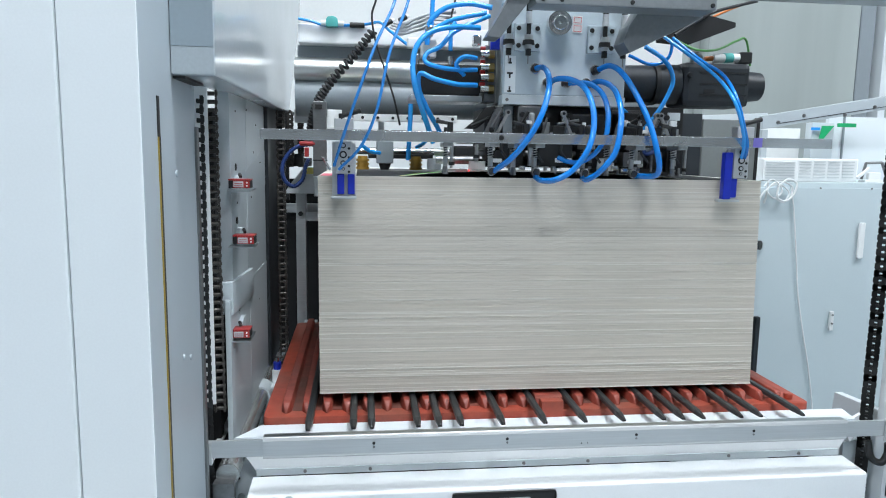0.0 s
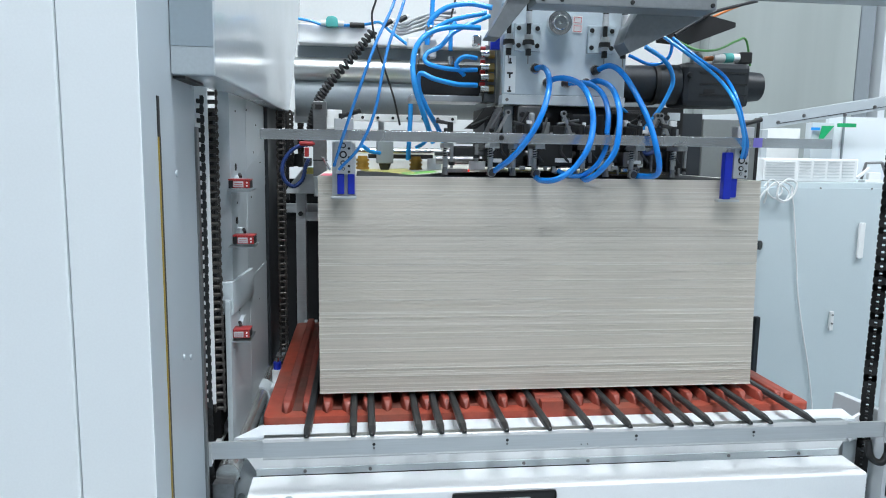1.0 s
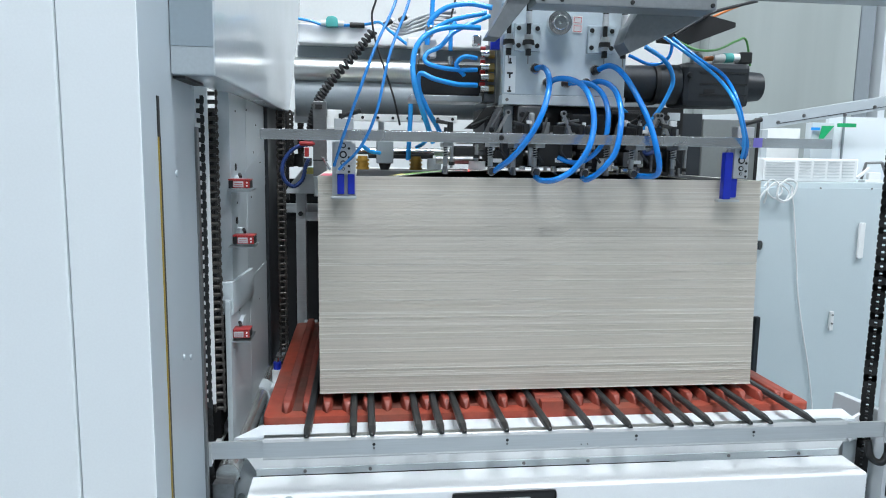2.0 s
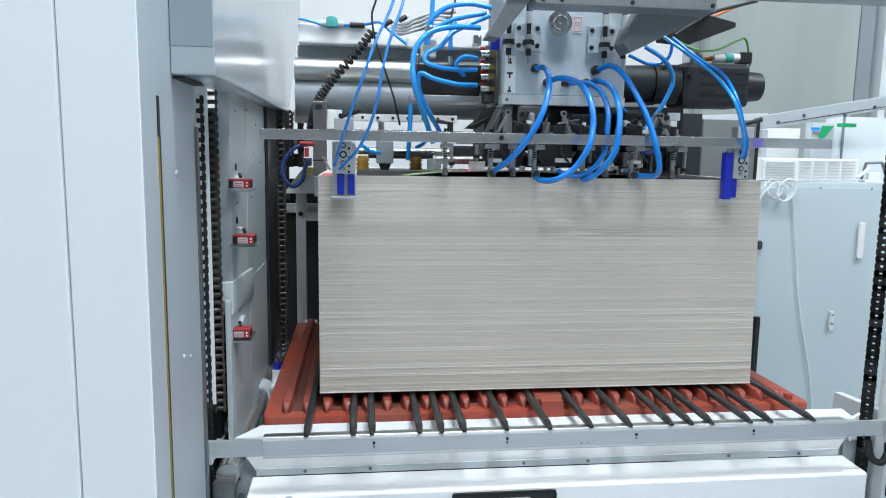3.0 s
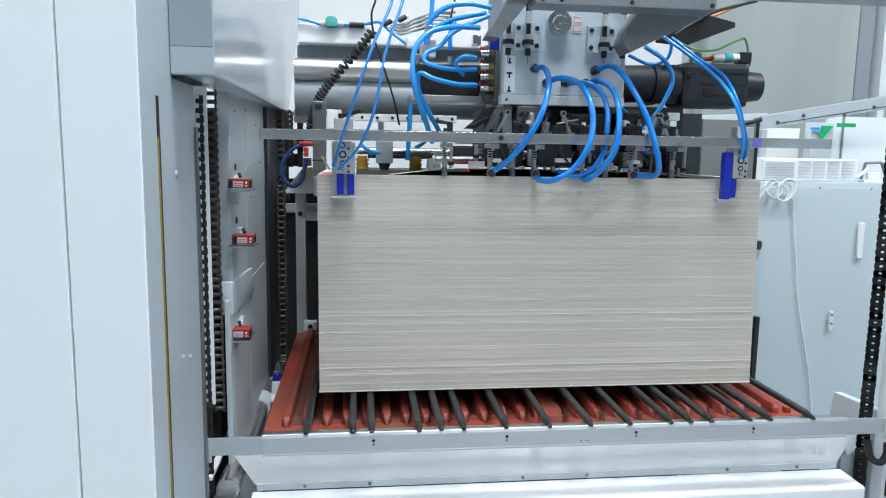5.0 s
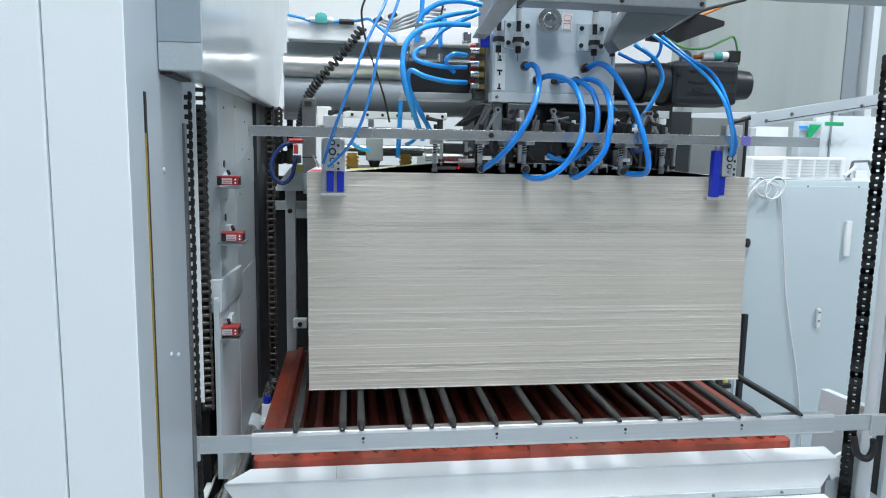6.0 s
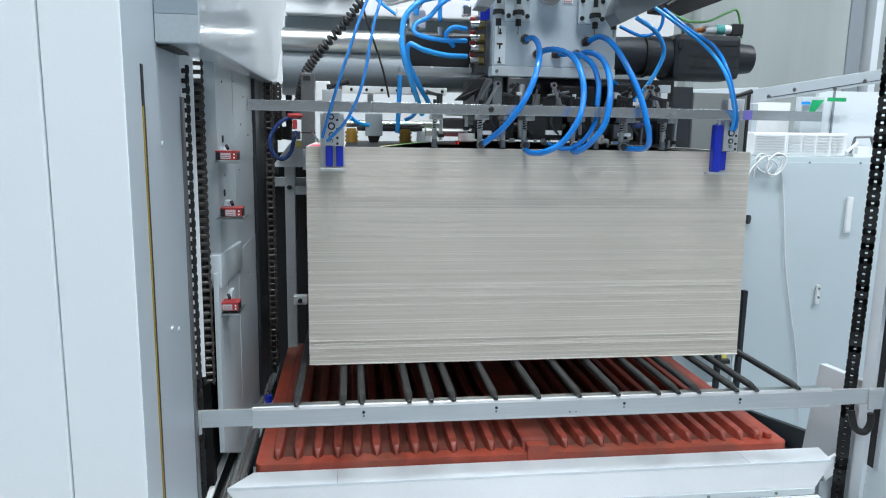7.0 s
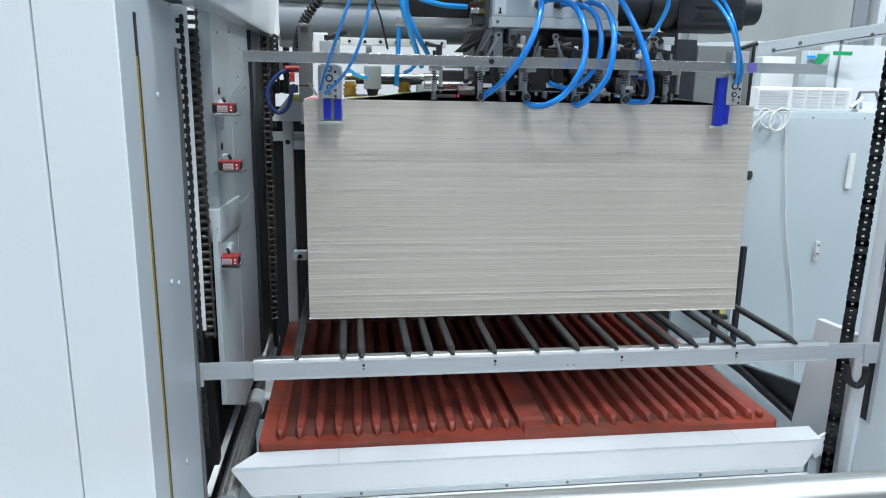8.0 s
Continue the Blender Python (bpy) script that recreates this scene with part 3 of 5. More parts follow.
def rib_mesh():
    bm = B()
    w, h = 0.0128, 0.022
    prof = [(-w, 0), (-w * 0.8, h * 0.86), (-w * 0.68, h * 0.98), (-w * 0.55, h), (w * 0.55, h), (w * 0.68, h * 0.98), (w * 0.8, h * 0.86), (w, 0)]
    rings = []
    for y, sx, sz in ((-0.01, 0.12, 0.03), (-0.004, 0.36, 0.45), (0.003, 0.74, 0.9), (0.008, 0.88, 0.99), (0.03, 1.0, 1.0), (0.8, 1.0, 1.0)):
        rings.append([bm.verts.new((u * sx, y, v * sz)) for u, v in prof])
    for a, b in zip(rings, rings[1:]):
        for k in range(len(prof) - 1):
            bm.faces.new((a[k], a[k + 1], b[k + 1], b[k]))
    bm.faces.new(rings[0])
    bm.faces.new(rings[-1][::-1])
    bmesh.ops.recalc_face_normals(bm, faces=bm.faces[:])
    me = bpy.data.meshes.new("rib")
    bm.to_mesh(me)
    bm.free()
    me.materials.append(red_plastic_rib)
    me.shade_smooth()
    me.set_sharp_from_angle(angle=radians(35))
    return me

# groove dust, its colour darkened to take in the shade between ribs
part("groove_floor", prism(B(), [(-0.158, 1.548), (-0.152, 1.541), (1.012, 1.541), (1.018, 1.548), (1.018, 2.34), (-0.158, 2.34)], "z", 0.7378, 0.7384), red_dusty_shade, pallet, "dusty groove floor, darkened further for shade")
RIB = rib_mesh()
for k in range(27):
    x = -0.165 + 0.0449 * k
    if 12.5 < k < 14.5:
        continue
    ob = new("rib", RIB)
    ob.parent = pallet
    ob.location = Vector((x, 1.532, 0.7375)) - ORIGIN[pallet]
bm = prism(B(), [(1.526, 0.737), (1.534, 0.757), (1.545, 0.7605), (2.33, 0.7605), (2.33, 0.737)], "x", 0.402, 0.468, 0.003)
part("centre_block", bm, red_plastic_rib, pallet, "flat-topped centre block")
part("front_tab", box(B(), 0.409, 0.461, 1.5015, 1.5255, 0.716, 0.7595, 0.003), red_plastic, pallet, "raised front tab")
for x in (0.999, 1.031):
    part("boss", prism(B(), rounded(x - 0.009, x + 0.009, 1.526, 1.546, 0.007), "z", 0.7385, 0.752, 0.002), red_plastic, pallet, "", True)

# ---- stack of sheets ----
pile = thing("paper_stack", (0.42, 1.9, 0.772), "tall stack of cut printed sheets, grey-beige edges", "paper stack")
verts, faces, pale = [], [], []
z = 0.7738
RIDGES = (0.8105, 0.8279, 0.8678, 0.91, 0.9481, 0.9884, 1.0311, 1.0709, 1.1117, 1.1484, 1.1786, 1.1899, 1.2336)
while z < 1.2625:
    h = random.choice((0.0009, 0.0011, 0.0013, 0.0016, 0.002))
    h = min(h, 1.263 - z)
    j = random.gauss(0, 0.00012)
    if random.random() < 0.08:
        j += random.uniform(0.0003, 0.0009)
    jx = random.gauss(0, 0.0003)
    light = random.random() < 0.14
    if any(z <= d < z + h for d in RIDGES):
        light = True
        j -= 0.0006
    if light:
        h = min(h, 0.001)
    lean = (z - 0.772) / 0.49
    x0, x1, y0 = -0.092 - 0.001 * lean + jx, 0.941 - 0.011 * lean + jx, 1.555 + j
    gap = 0.0001
    n = len(verts)
    seg = 6
    for zz in (z + gap, z + h):
        for i in range(seg + 1):
            u = i / seg
            verts.append((x0 + (x1 - x0) * u, y0 + random.gauss(0, 0.00004), zz))
        verts += [(x1, y0 + 0.72, zz), (x0, y0 + 0.72, zz)]
    m = seg + 3
    for i in range(m):
        k = (i + 1) % m
        faces.append((n + i, n + k, n + m + k, n + m + i))
    faces.append(tuple(n + m + i for i in range(m)))
    faces.append(tuple(n + i for i in range(m - 1, -1, -1)))
    pale += [int(light)] * (m + 2)
    z += h
me = bpy.data.meshes.new("sheet_block")
me.from_pydata([Vector(v) - ORIGIN[pile] for v in verts], [], faces)
me.materials.append(paper_edge)
me.materials.append(paper_edge_light)
me.polygons.foreach_set("material_index", pale)
ob = new("sheet_block", me)
ob.parent = pile
tagged(ob, "hundreds of tightly stacked sheets", kind="stuff")
part("base_sheet", box(B(), -0.093, 0.942, 1.5538, 2.274, 0.7719, 0.7736), paper_white, pile, "white bottom sheet")
part("top_sheet", box(B(), -0.092, 0.93, 1.556, 2.275, 1.2631, 1.2636), paper_white, pile, "white printed top sheet")
part("print", box(B(), -0.088, -0.05, 1.557, 1.7, 1.2637, 1.264), print_pink, pile, "pink printed corner")
# no ink: the shade under the lifted sheet, painted on the top sheet
part("print", box(B(), -0.01, 0.9, 1.557, 2.2, 1.2637, 1.264), gap_shade, pile, "dark patch for the shade under the lifted sheet")

lifted = thing("lifted_sheet", (0.42, 1.6, 1.264), "pale printed sheet lifted by the suction head", "paper sheet")
ACROSS = ((-0.085, 0.04), (-0.03, 0.06), (0.06, 0.36), (0.14, 0.72), (0.2, 0.92), (0.3, 1), (0.5, 0.95), (0.66, 0.8), (0.78, 0.4), (0.88, 0.08), (0.925, 0.02))
ALONG = ((1.558, 1.0), (1.62, 0.93), (1.72, 0.66), (1.85, 0.3), (1.98, 0.08), (2.1, 0.0), (2.26, 0.0))


def raised(x, y):
    return float(np.interp(x, *zip(*ACROSS)) * np.interp(y, *zip(*ALONG))) * 0.028


def leaf(x0, x1, y0, y1, z):
    bm = B()
    xs = [x0] + [x for x, s in ACROSS if x0 < x < x1] + [x1]
    ys = [y0] + [y for y, s in ALONG if y0 < y < y1] + [y1]
    rows = [[bm.verts.new((x, y, z + raised(x, y))) for x in xs] for y in ys]
    for a, b in zip(rows, rows[1:]):
        for k in range(len(a) - 1):
            bm.faces.new((a[k], a[k + 1], b[k + 1], b[k]))
    bmesh.ops.recalc_face_normals(bm, faces=bm.faces[:])
    bmesh.ops.solidify(bm, geom=bm.faces[:], thickness=0.0004)
    return bm


part("sheet", leaf(-0.085, 0.925, 1.558, 2.26, 1.2645), paper_white, lifted, "", True)
for x0, x1, y0, y1, mat, label in ((-0.08, -0.045, 1.57, 1.75, print_pink, "pink print"), (0.0, 0.13, 1.6, 1.9, print_yellow, "yellow print"), (0.1, 0.18, 1.575, 1.68, print_green, "green print"),
                                   (0.215, 0.262, 1.6, 1.7, print_red, "red print"), (0.4, 0.85, 1.62, 1.9, print_yellow, "yellow print")):
    part("print", leaf(x0, x1, y0, y1, 1.2652), mat, lifted, label, True)

# ---- support rail and rods ----
rail = thing("support_rail", (0.43, 1.35, 0.73), "brushed aluminium cross rail carrying the pile rods", "support rail")
part("end_bar", box(B(), -0.36, 1.18, 1.3565, 1.362, 0.712, 0.7475, 0.001), alu_matt, rail)
part("face_plate", prism(B(), [(1.3555, 0.7535), (1.3555, 0.711), (1.3478, 0.711), (1.3472, 0.713), (1.3485, 0.716), (1.3485, 0.7465), (1.3515, 0.7525), (1.353, 0.7535)], "x", -0.192, 1.05, 0.0004), alu_matt, rail)
part("top_lip", box(B(), -0.192, 1.05, 1.3563, 1.375, 0.7485, 0.752, 0.0008), steel_brushed, rail)
for x in (-0.302, 1.165):
    part("end_tab", box(B(), x - 0.022, x + 0.012, 1.3505, 1.356, 0.7, 0.747, 0.002), alu_matt, rail)
for x in (0.026, 0.298, 0.573, 0.834):
    bolt(rail, x, 1.3485, 0.7365, 0.0032, (0, -1, 0), black_metal)
    bolt(rail, x, 1.3485, 0.7285, 0.0024, (0, -1, 0), steel_dull)
for x in (0.455, 0.468):
    bolt(rail, x, 1.3485, 0.722, 0.0015, (0, -1, 0), black_metal)

RODS = []
first = thing("pile_rod", (-0.1, 1.32, 0.752), "dark steel flat pile support rod with tapered tip", "support rod", "pile support rods")
bm = B()
prof = lambda w, z0, z1: [(-w, z0), (-w, z1 - 0.003), (-w + 0.003, z1), (w - 0.003, z1), (w, z1 - 0.003), (w, z0)]
rings = []
for y, w, z0, z1 in ((1.32, 0.0038, 0.7598, 0.7645), (1.322, 0.0046, 0.7597, 0.766), (1.352, 0.0078, 0.7596, 0.7698), (2.28, 0.0078, 0.7595, 0.7715)):
    rings.append([bm.verts.new((-0.1 + u, y, v)) for u, v in prof(w, z0, z1)])
for a, b in zip(rings, rings[1:]):
    for k in range(6):
        bm.faces.new((a[k], a[(k + 1) % 6], b[(k + 1) % 6], b[k]))
bm.faces.new(rings[0])
bm.faces.new(rings[-1][::-1])
bmesh.ops.recalc_face_normals(bm, faces=bm.faces[:])
part("bar", bm, rod_steel, first)
part("tip_pin", rod(B(), (-0.1, 1.3188, 0.7622), (-0.1, 1.3202, 0.7622), 0.0018, 10), black_metal, first, "small black tip pin", True)
RODS.append(first)
for x in (-0.015, 0.022, 0.116, 0.16, 0.205, 0.291, 0.38, 0.466, 0.549, 0.637, 0.68, 0.725, 0.81, 0.855, 0.951):
    RODS.append(copy_thing(first, pose(x * 1.02, 1.347, 0.746)))
first.location = (-0.107, 1.347, 0.746)
ROD_X = [o.location.x for o in RODS]

# ---- near guard bar ----
bar = thing("guard_bar", (0.5, 0.9, 0.69), "polished steel tubular guard bar across the machine front", "guard rail")
part("tube", rod(B(), (-0.6, 0.9, 0.688), (1.9, 0.9, 0.688), 0.033, 32), tube_satin, bar, "", True)
for x in (-0.5, 1.8):
    part("post", rod(B(), (x, 0.9, 0.0), (x, 0.9, 0.66), 0.02, 20), steel_chrome, bar, "", True)

# ---- feeder head ----
cross = thing("cross_bar", (0.43, 1.5, 1.34), "flat brushed steel cross bar above the stack", "machine bar")
part("bar", box(B(), -0.206, 1.057, 1.494, 1.503, 1.3392, 1.3608, 0.0008), bar_steel, cross)
for x in (0.298,):
    bolt(cross, x, 1.494, 1.3505, 0.006, (0, -1, 0), black_metal)
# thin violet patch painted in for a reflection on the bar
part("band", box(B(), 0.868, 0.889, 1.4932, 1.4938, 1.3396, 1.3603), violet_reflection, cross, "violet reflection on the bar, as a coloured patch")

def side_jogger(x, tall, pads=(0.0, 0.022)):
    """Guide block that hangs from the bar at the stack's edge."""
    s = thing("sheet_guide", (x, 1.52, 1.22), "aluminium sheet guide block with blue plastic pads", "sheet guide", "sheet guides")
    blk = part("block", box(B(), x - 0.009, x + 0.026, 1.512, 1.53, 1.27, 1.338, 0.002), alu_matt, s)
    for dz, r in ((0.057, 0.006), (0.038, 0.008), (0.02, 0.006), (0.008, 0.0035)):
        part("port", rod(B(), (x + 0.008, 1.512, 1.272 + dz), (x + 0.008, 1.5105, 1.272 + dz), r, 14), black_metal, blk)
        part("port_core", rod(B(), (x + 0.008, 1.511, 1.272 + dz), (x + 0.008, 1.5098, 1.272 + dz), r * 0.6, 12), alu_matt, blk)
        part("port", rod(B(), (x + 0.02, 1.512, 1.272 + dz - 0.006), (x + 0.02, 1.5105, 1.272 + dz - 0.006), 0.0028, 10), black_metal, blk)
    part("back_plate", box(B(), x - 0.016, x + (0.034 if len(pads) == 2 else 0.01), 1.531, 1.537, 1.222, 1.336, 0.001), alu_matt, s)
    for dx in pads:
        part("pad", box(B(), x - 0.005 + dx, x + 0.01 + dx, 1.518, 1.5305, 1.226, 1.269 + tall, 0.002), plastic_blue, s, "royal blue plastic pad")
    part("foot", box(B(), x - 0.018 - (0.022 if len(pads) == 1 else 0), x + (0.036 if len(pads) == 2 else 0.012), 1.514, 1.5305, 1.216, 1.2225, 0.002), alu_matt, s)
    clamp = part("clamp", box(B(), x - 0.01, x + 0.03, 1.504, 1.53, 1.36, 1.385, 0.002), alu_matt, s)
    part("lever", rod(B(), (x + 0.0, 1.51, 1.388), (x + 0.045, 1.505, 1.402), 0.004, 10, 0.0055), black_metal, clamp, "black clamp lever", True)
    part("stud", rod(B(), (x + 0.005, 1.51, 1.36), (x + 0.005, 1.51, 1.395), 0.006, 12), black_metal, clamp)
    return s

side_jogger(-0.045, 0.0)
s2 = side_jogger(0.845, 0.0, (-0.005,))
part("side_pad", box(B(), 0.815, 0.834, 1.512, 1.53, 1.222, 1.328, 0.003), plastic_blue, s2, "tall royal blue side pad")

head = thing("feeder_unit", (0.46, 1.65, 1.43), "pale grey feeder suction head with hose ports", "feeder head")
part("face_plate", box(B(), 0.322, 0.612, 1.62, 1.65, 1.452, 1.72, 0.003), paint_gloss, head)
part("lower_band", box(B(), 0.321, 0.613, 1.617, 1.66, 1.429, 1.4515, 0.002), paint_grey, head)
part("housing", box(B(), 0.335, 0.6, 1.651, 1.9, 1.44, 1.72, 0.004), paint_mid, head)
gauge = part("gauge", rod(B(), (0.447, 1.62, 1.612), (0.447, 1.6, 1.612), 0.027, 32), steel_chrome, head, "round chrome dial", True)
part("dial_face", rod(B(), (0.447, 1.6, 1.612), (0.447, 1.5985, 1.612), 0.0225, 32), tube_steel, gauge, "turned steel face", True)
part("dial_ring", rod(B(), (0.447, 1.5985, 1.612), (0.447, 1.5965, 1.612), 0.0165, 32, 0.0145), steel_chrome, gauge, "", True)
part("dial_hub", rod(B(), (0.447, 1.5965, 1.612), (0.447, 1.5935, 1.612), 0.0042, 16, 0.003), steel_chrome, gauge, "", True)
for z in (1.603, 1.622):
    lp = part("label_plate", box(B(), 0.481, 0.504, 1.6185, 1.6198, z - 0.009, z + 0.009), plastic_white, head, "white label plate with red outline")
    for k in (-1, 1):
        part("print_line", box(B(), 0.4835, 0.5015, 1.6178, 1.6184, z + k * 0.0062 - 0.0005, z + k * 0.0062 + 0.0005), print_red, lp)
        part("print_line", box(B(), 0.4925 + k * 0.0085, 0.4933 + k * 0.0085, 1.6178, 1.6184, z - 0.005, z + 0.005), print_red, lp)
part("label_strip", box(B(), 0.3265, 0.3515, 1.6187, 1.6198, 1.456, 1.538), column_paint, head, "pale label strip")
for z, bw_, bh, up in ((1.5275, 0.008, 0.004, False), (1.4955, 0.013, 0.004, True), (1.4645, 0.009, 0.0035, False)):
    low, high = (z + 0.002, z - 0.007) if up else (z - 0.007, z + 0.006)
    part("mark", box(B(), 0.338 - bw_ / 2, 0.338 + bw_ / 2, 1.6175, 1.6186, low, low + bh), black_metal, head)
    part("mark", box(B(), 0.3362, 0.3398, 1.6175, 1.6186, min(low + bh, high), max(low, high)), black_metal, head)
for x0, x1, stems in ((0.345, 0.406, (0.329, 0.374)), (0.515, 0.58, (0.551, 0.595))):
    plate = part("stem_plate", box(B(), x0, x1, 1.607, 1.6195, 1.548, 1.61, 0.003), paint_gloss, head)
    for x in (x0 + 0.009, x1 - 0.009):
        for z in (1.56, 1.598):
            bolt(plate, x, 1.607, z, 0.0055, (0, -1, 0), black_metal)
    for x in stems:
        part("cap", rod(B(), (x, 1.596, 1.633), (x, 1.596, 1.65), 0.0068, 8), black_metal, plate, "black cap nut")
        stem = part("stem", rod(B(), (x, 1.596, 1.606), (x, 1.596, 1.6325), 0.0078, 18, 0.0062), cable_grey, plate, "pale adjusting stem", True)
        part("pin", rod(B(), (x, 1.596, 1.582), (x, 1.596, 1.6058), 0.0052, 12), black_metal, plate, "black threaded pin", True)
        part("ring", rod(B(), (x, 1.596, 1.5705), (x, 1.596, 1.5818), 0.0098, 20), alu_matt, plate, "", True)
        part("knurl", rod(B(), (x, 1.596, 1.5602), (x, 1.596, 1.5703), 0.0138, 24, 0.0125), black_metal, plate, "black knurled nut", True)
        part("ring", rod(B(), (x, 1.596, 1.5515), (x, 1.596, 1.56), 0.0085, 18), alu_matt, plate, "", True)
        part("lock_nut", rod(B(), (x, 1.596, 1.5365), (x, 1.596, 1.5513), 0.0066, 6), black_metal, plate)
        part("tail_pin", rod(B(), (x, 1.596, 1.518), (x, 1.596, 1.5363), 0.0012, 8), steel_dull, plate)
part("blue_block", box(B(), 0.299, 0.3205, 1.655, 1.67, 1.556, 1.588, 0.002), plastic_blue, head, "royal blue plastic block")
for x, z in ((0.396, 1.511), (0.425, 1.479), (0.47, 1.481), (0.517, 1.481), (0.538, 1.511)):
    port = part("hose_port", rod(B(), (x, 1.62, z), (x, 1.613, z), 0.0118, 20), steel_chrome, head, "chrome hose port ring", True)
    part("port_core", rod(B(), (x, 1.6135, z), (x, 1.608, z), 0.0092, 16), black_metal, port, "black port core", True)
for x in (0.333, 0.6):
    bolt(head, x, 1.617, 1.44, 0.004)

yoke = thing("head_yoke", (0.55, 1.48, 1.65), "grey steel yoke beam that carries the feeder head", "machine beam")
part("beam", box(B(), 0.355, 0.745, 1.46, 1.53, 1.622, 1.66, 0.003), steel_grey, yoke)
part("beam_top", box(B(), 0.25, 1.6, 1.47, 1.53, 1.6605, 1.74, 0.003), paint_mid, yoke)
part("arm", prism(B(), [(0.262, 1.56), (0.29, 1.558), (0.36, 1.645), (0.36, 1.665), (0.325, 1.668)], "y", 1.5, 1.56, 0.002), steel_grey, yoke)
part("arm", prism(B(), [(0.572, 1.563), (0.588, 1.541), (0.752, 1.621), (0.752, 1.645), (0.615, 1.645), (0.585, 1.6)], "y", 1.535, 1.6, 0.002), steel_grey, yoke)
part("gusset", prism(B(), [(0.74, 1.6), (0.815, 1.594), (0.93, 1.638), (0.93, 1.65), (0.86, 1.665), (0.74, 1.66)], "y", 1.72, 1.76, 0.002), void_black, yoke, "black underside cover")
for x in (0.37, 0.41, 0.56, 0.735):
    bolt(yoke, x, 1.46, 1.632, 0.005, (0, -1, 0), black_metal)

motor = thing("servo_motor", (0.85, 1.8, 1.44), "charcoal servo motor with cylindrical gearbox", "motor")
part("gearbox", rod(B(), (0.63, 1.78, 1.497), (0.737, 1.78, 1.5), 0.047, 32), motor_paint, motor, "", True)
part("flange", rod(B(), (0.737, 1.78, 1.5), (0.749, 1.78, 1.5), 0.054, 32), black_metal, motor, "", True)
part("gearbox", rod(B(), (0.749, 1.78, 1.5), (0.806, 1.78, 1.5), 0.05, 32), motor_paint, motor, "", True)
body = part("body", box(B(), 0.806, 0.985, 1.73, 1.84, 1.443, 1.553, 0.014), motor_paint, motor)
part("end_cap", rod(B(), (0.985, 1.78, 1.5), (1.034, 1.78, 1.5), 0.041, 24, 0.036), motor_paint, motor, "", True)
for z in (1.472, 1.5, 1.528):
    part("cooling_groove", box(B(), 0.85, 0.975, 1.7285, 1.7305, z - 0.002, z + 0.002), black_metal, body)
bolt(body, 0.822, 1.73, 1.52, 0.007, (0, -1, 0), black_metal)
part("nameplate", box(B(), 0.862, 0.89, 1.728, 1.7305, 1.476, 1.486), black_metal, body)
plug = part("connector", rod(B(), (0.9, 1.77, 1.568), (0.97, 1.77, 1.571), 0.011, 18), plastic_white, motor, "white and teal connector", True)
part("connector_ring", rod(B(), (0.93, 1.77, 1.5695), (0.952, 1.77, 1.5705), 0.0125, 18), plastic_teal, plug, "teal ring", True)
part("connector_tail", rod(B(), (0.878, 1.77, 1.566), (0.9, 1.77, 1.568), 0.006, 12), cable_orange, plug, "orange cable end", True)
part("plug_box", box(B(), 0.97, 1.0, 1.755, 1.79, 1.556, 1.585, 0.003), black_metal, motor)
part("lifting_eye", sweep(B(), [Vector((0.852 + 0.0125 * math.cos(a), 1.76, 1.562 + 0.0155 * math.sin(a))) for a in (k * math.pi / 10 for k in range(21))], 0.005, 8), steel_dull, motor, "", True)

valve = thing("valve_block", (0.2, 1.78, 1.44), "black valve block with chrome and brass fittings", "valve block")
part("body", box(B(), 0.135, 0.29, 1.74, 1.84, 1.456, 1.53, 0.004), black_metal, valve)
part("base", box(B(), 0.12, 0.295, 1.735, 1.85, 1.441, 1.4555, 0.002), alu_matt, valve)
for z in (1.553, 1.522, 1.498, 1.47):
    fit = part("fitting", rod(B(), (0.285, 1.71, z), (0.305, 1.71, z), 0.0095, 16), steel_chrome, valve, "chrome push-in fitting", True)
    part("hex", rod(B(), (0.305, 1.71, z), (0.318, 1.71, z), 0.0105, 6), brass, fit, "brass hexagon nut")
    part("ring", rod(B(), (0.284, 1.71, z + 0.012), (0.296, 1.71, z + 0.012), 0.005, 12), plastic_red, fit, "red marker", True)
part("manifold", box(B(), 0.297, 0.325, 1.72, 1.78, 1.44, 1.575, 0.003), steel_dull, valve)
for x0, x1, y0, z0, z1, m in ((0.115, 0.15, 1.8, 1.575, 1.6, plastic_white), (0.15, 0.19, 1.82, 1.555, 1.6, plastic_white), (0.16, 0.178, 1.79, 1.6, 1.63, steel_chrome), (0.13, 0.145, 1.79, 1.53, 1.56, steel_chrome), (0.27, 0.29, 1.73, 1.575, 1.6, steel_chrome)):
    part("tee_fitting", box(B(), x0, x1, y0, y0 + 0.03, z0, z1, 0.004), m, valve, "white and chrome tee fitting")
for x in (0.16, 0.22):
    part("top_fitting", rod(B(), (x, 1.76, 1.53), (x, 1.76, 1.55), 0.008, 14), steel_chrome, valve, "", True)

# mechanism under the head
mech = thing("separator_mechanism", (0.46, 1.62, 1.28), "dark oily linkage under the feeder head", "mechanism")
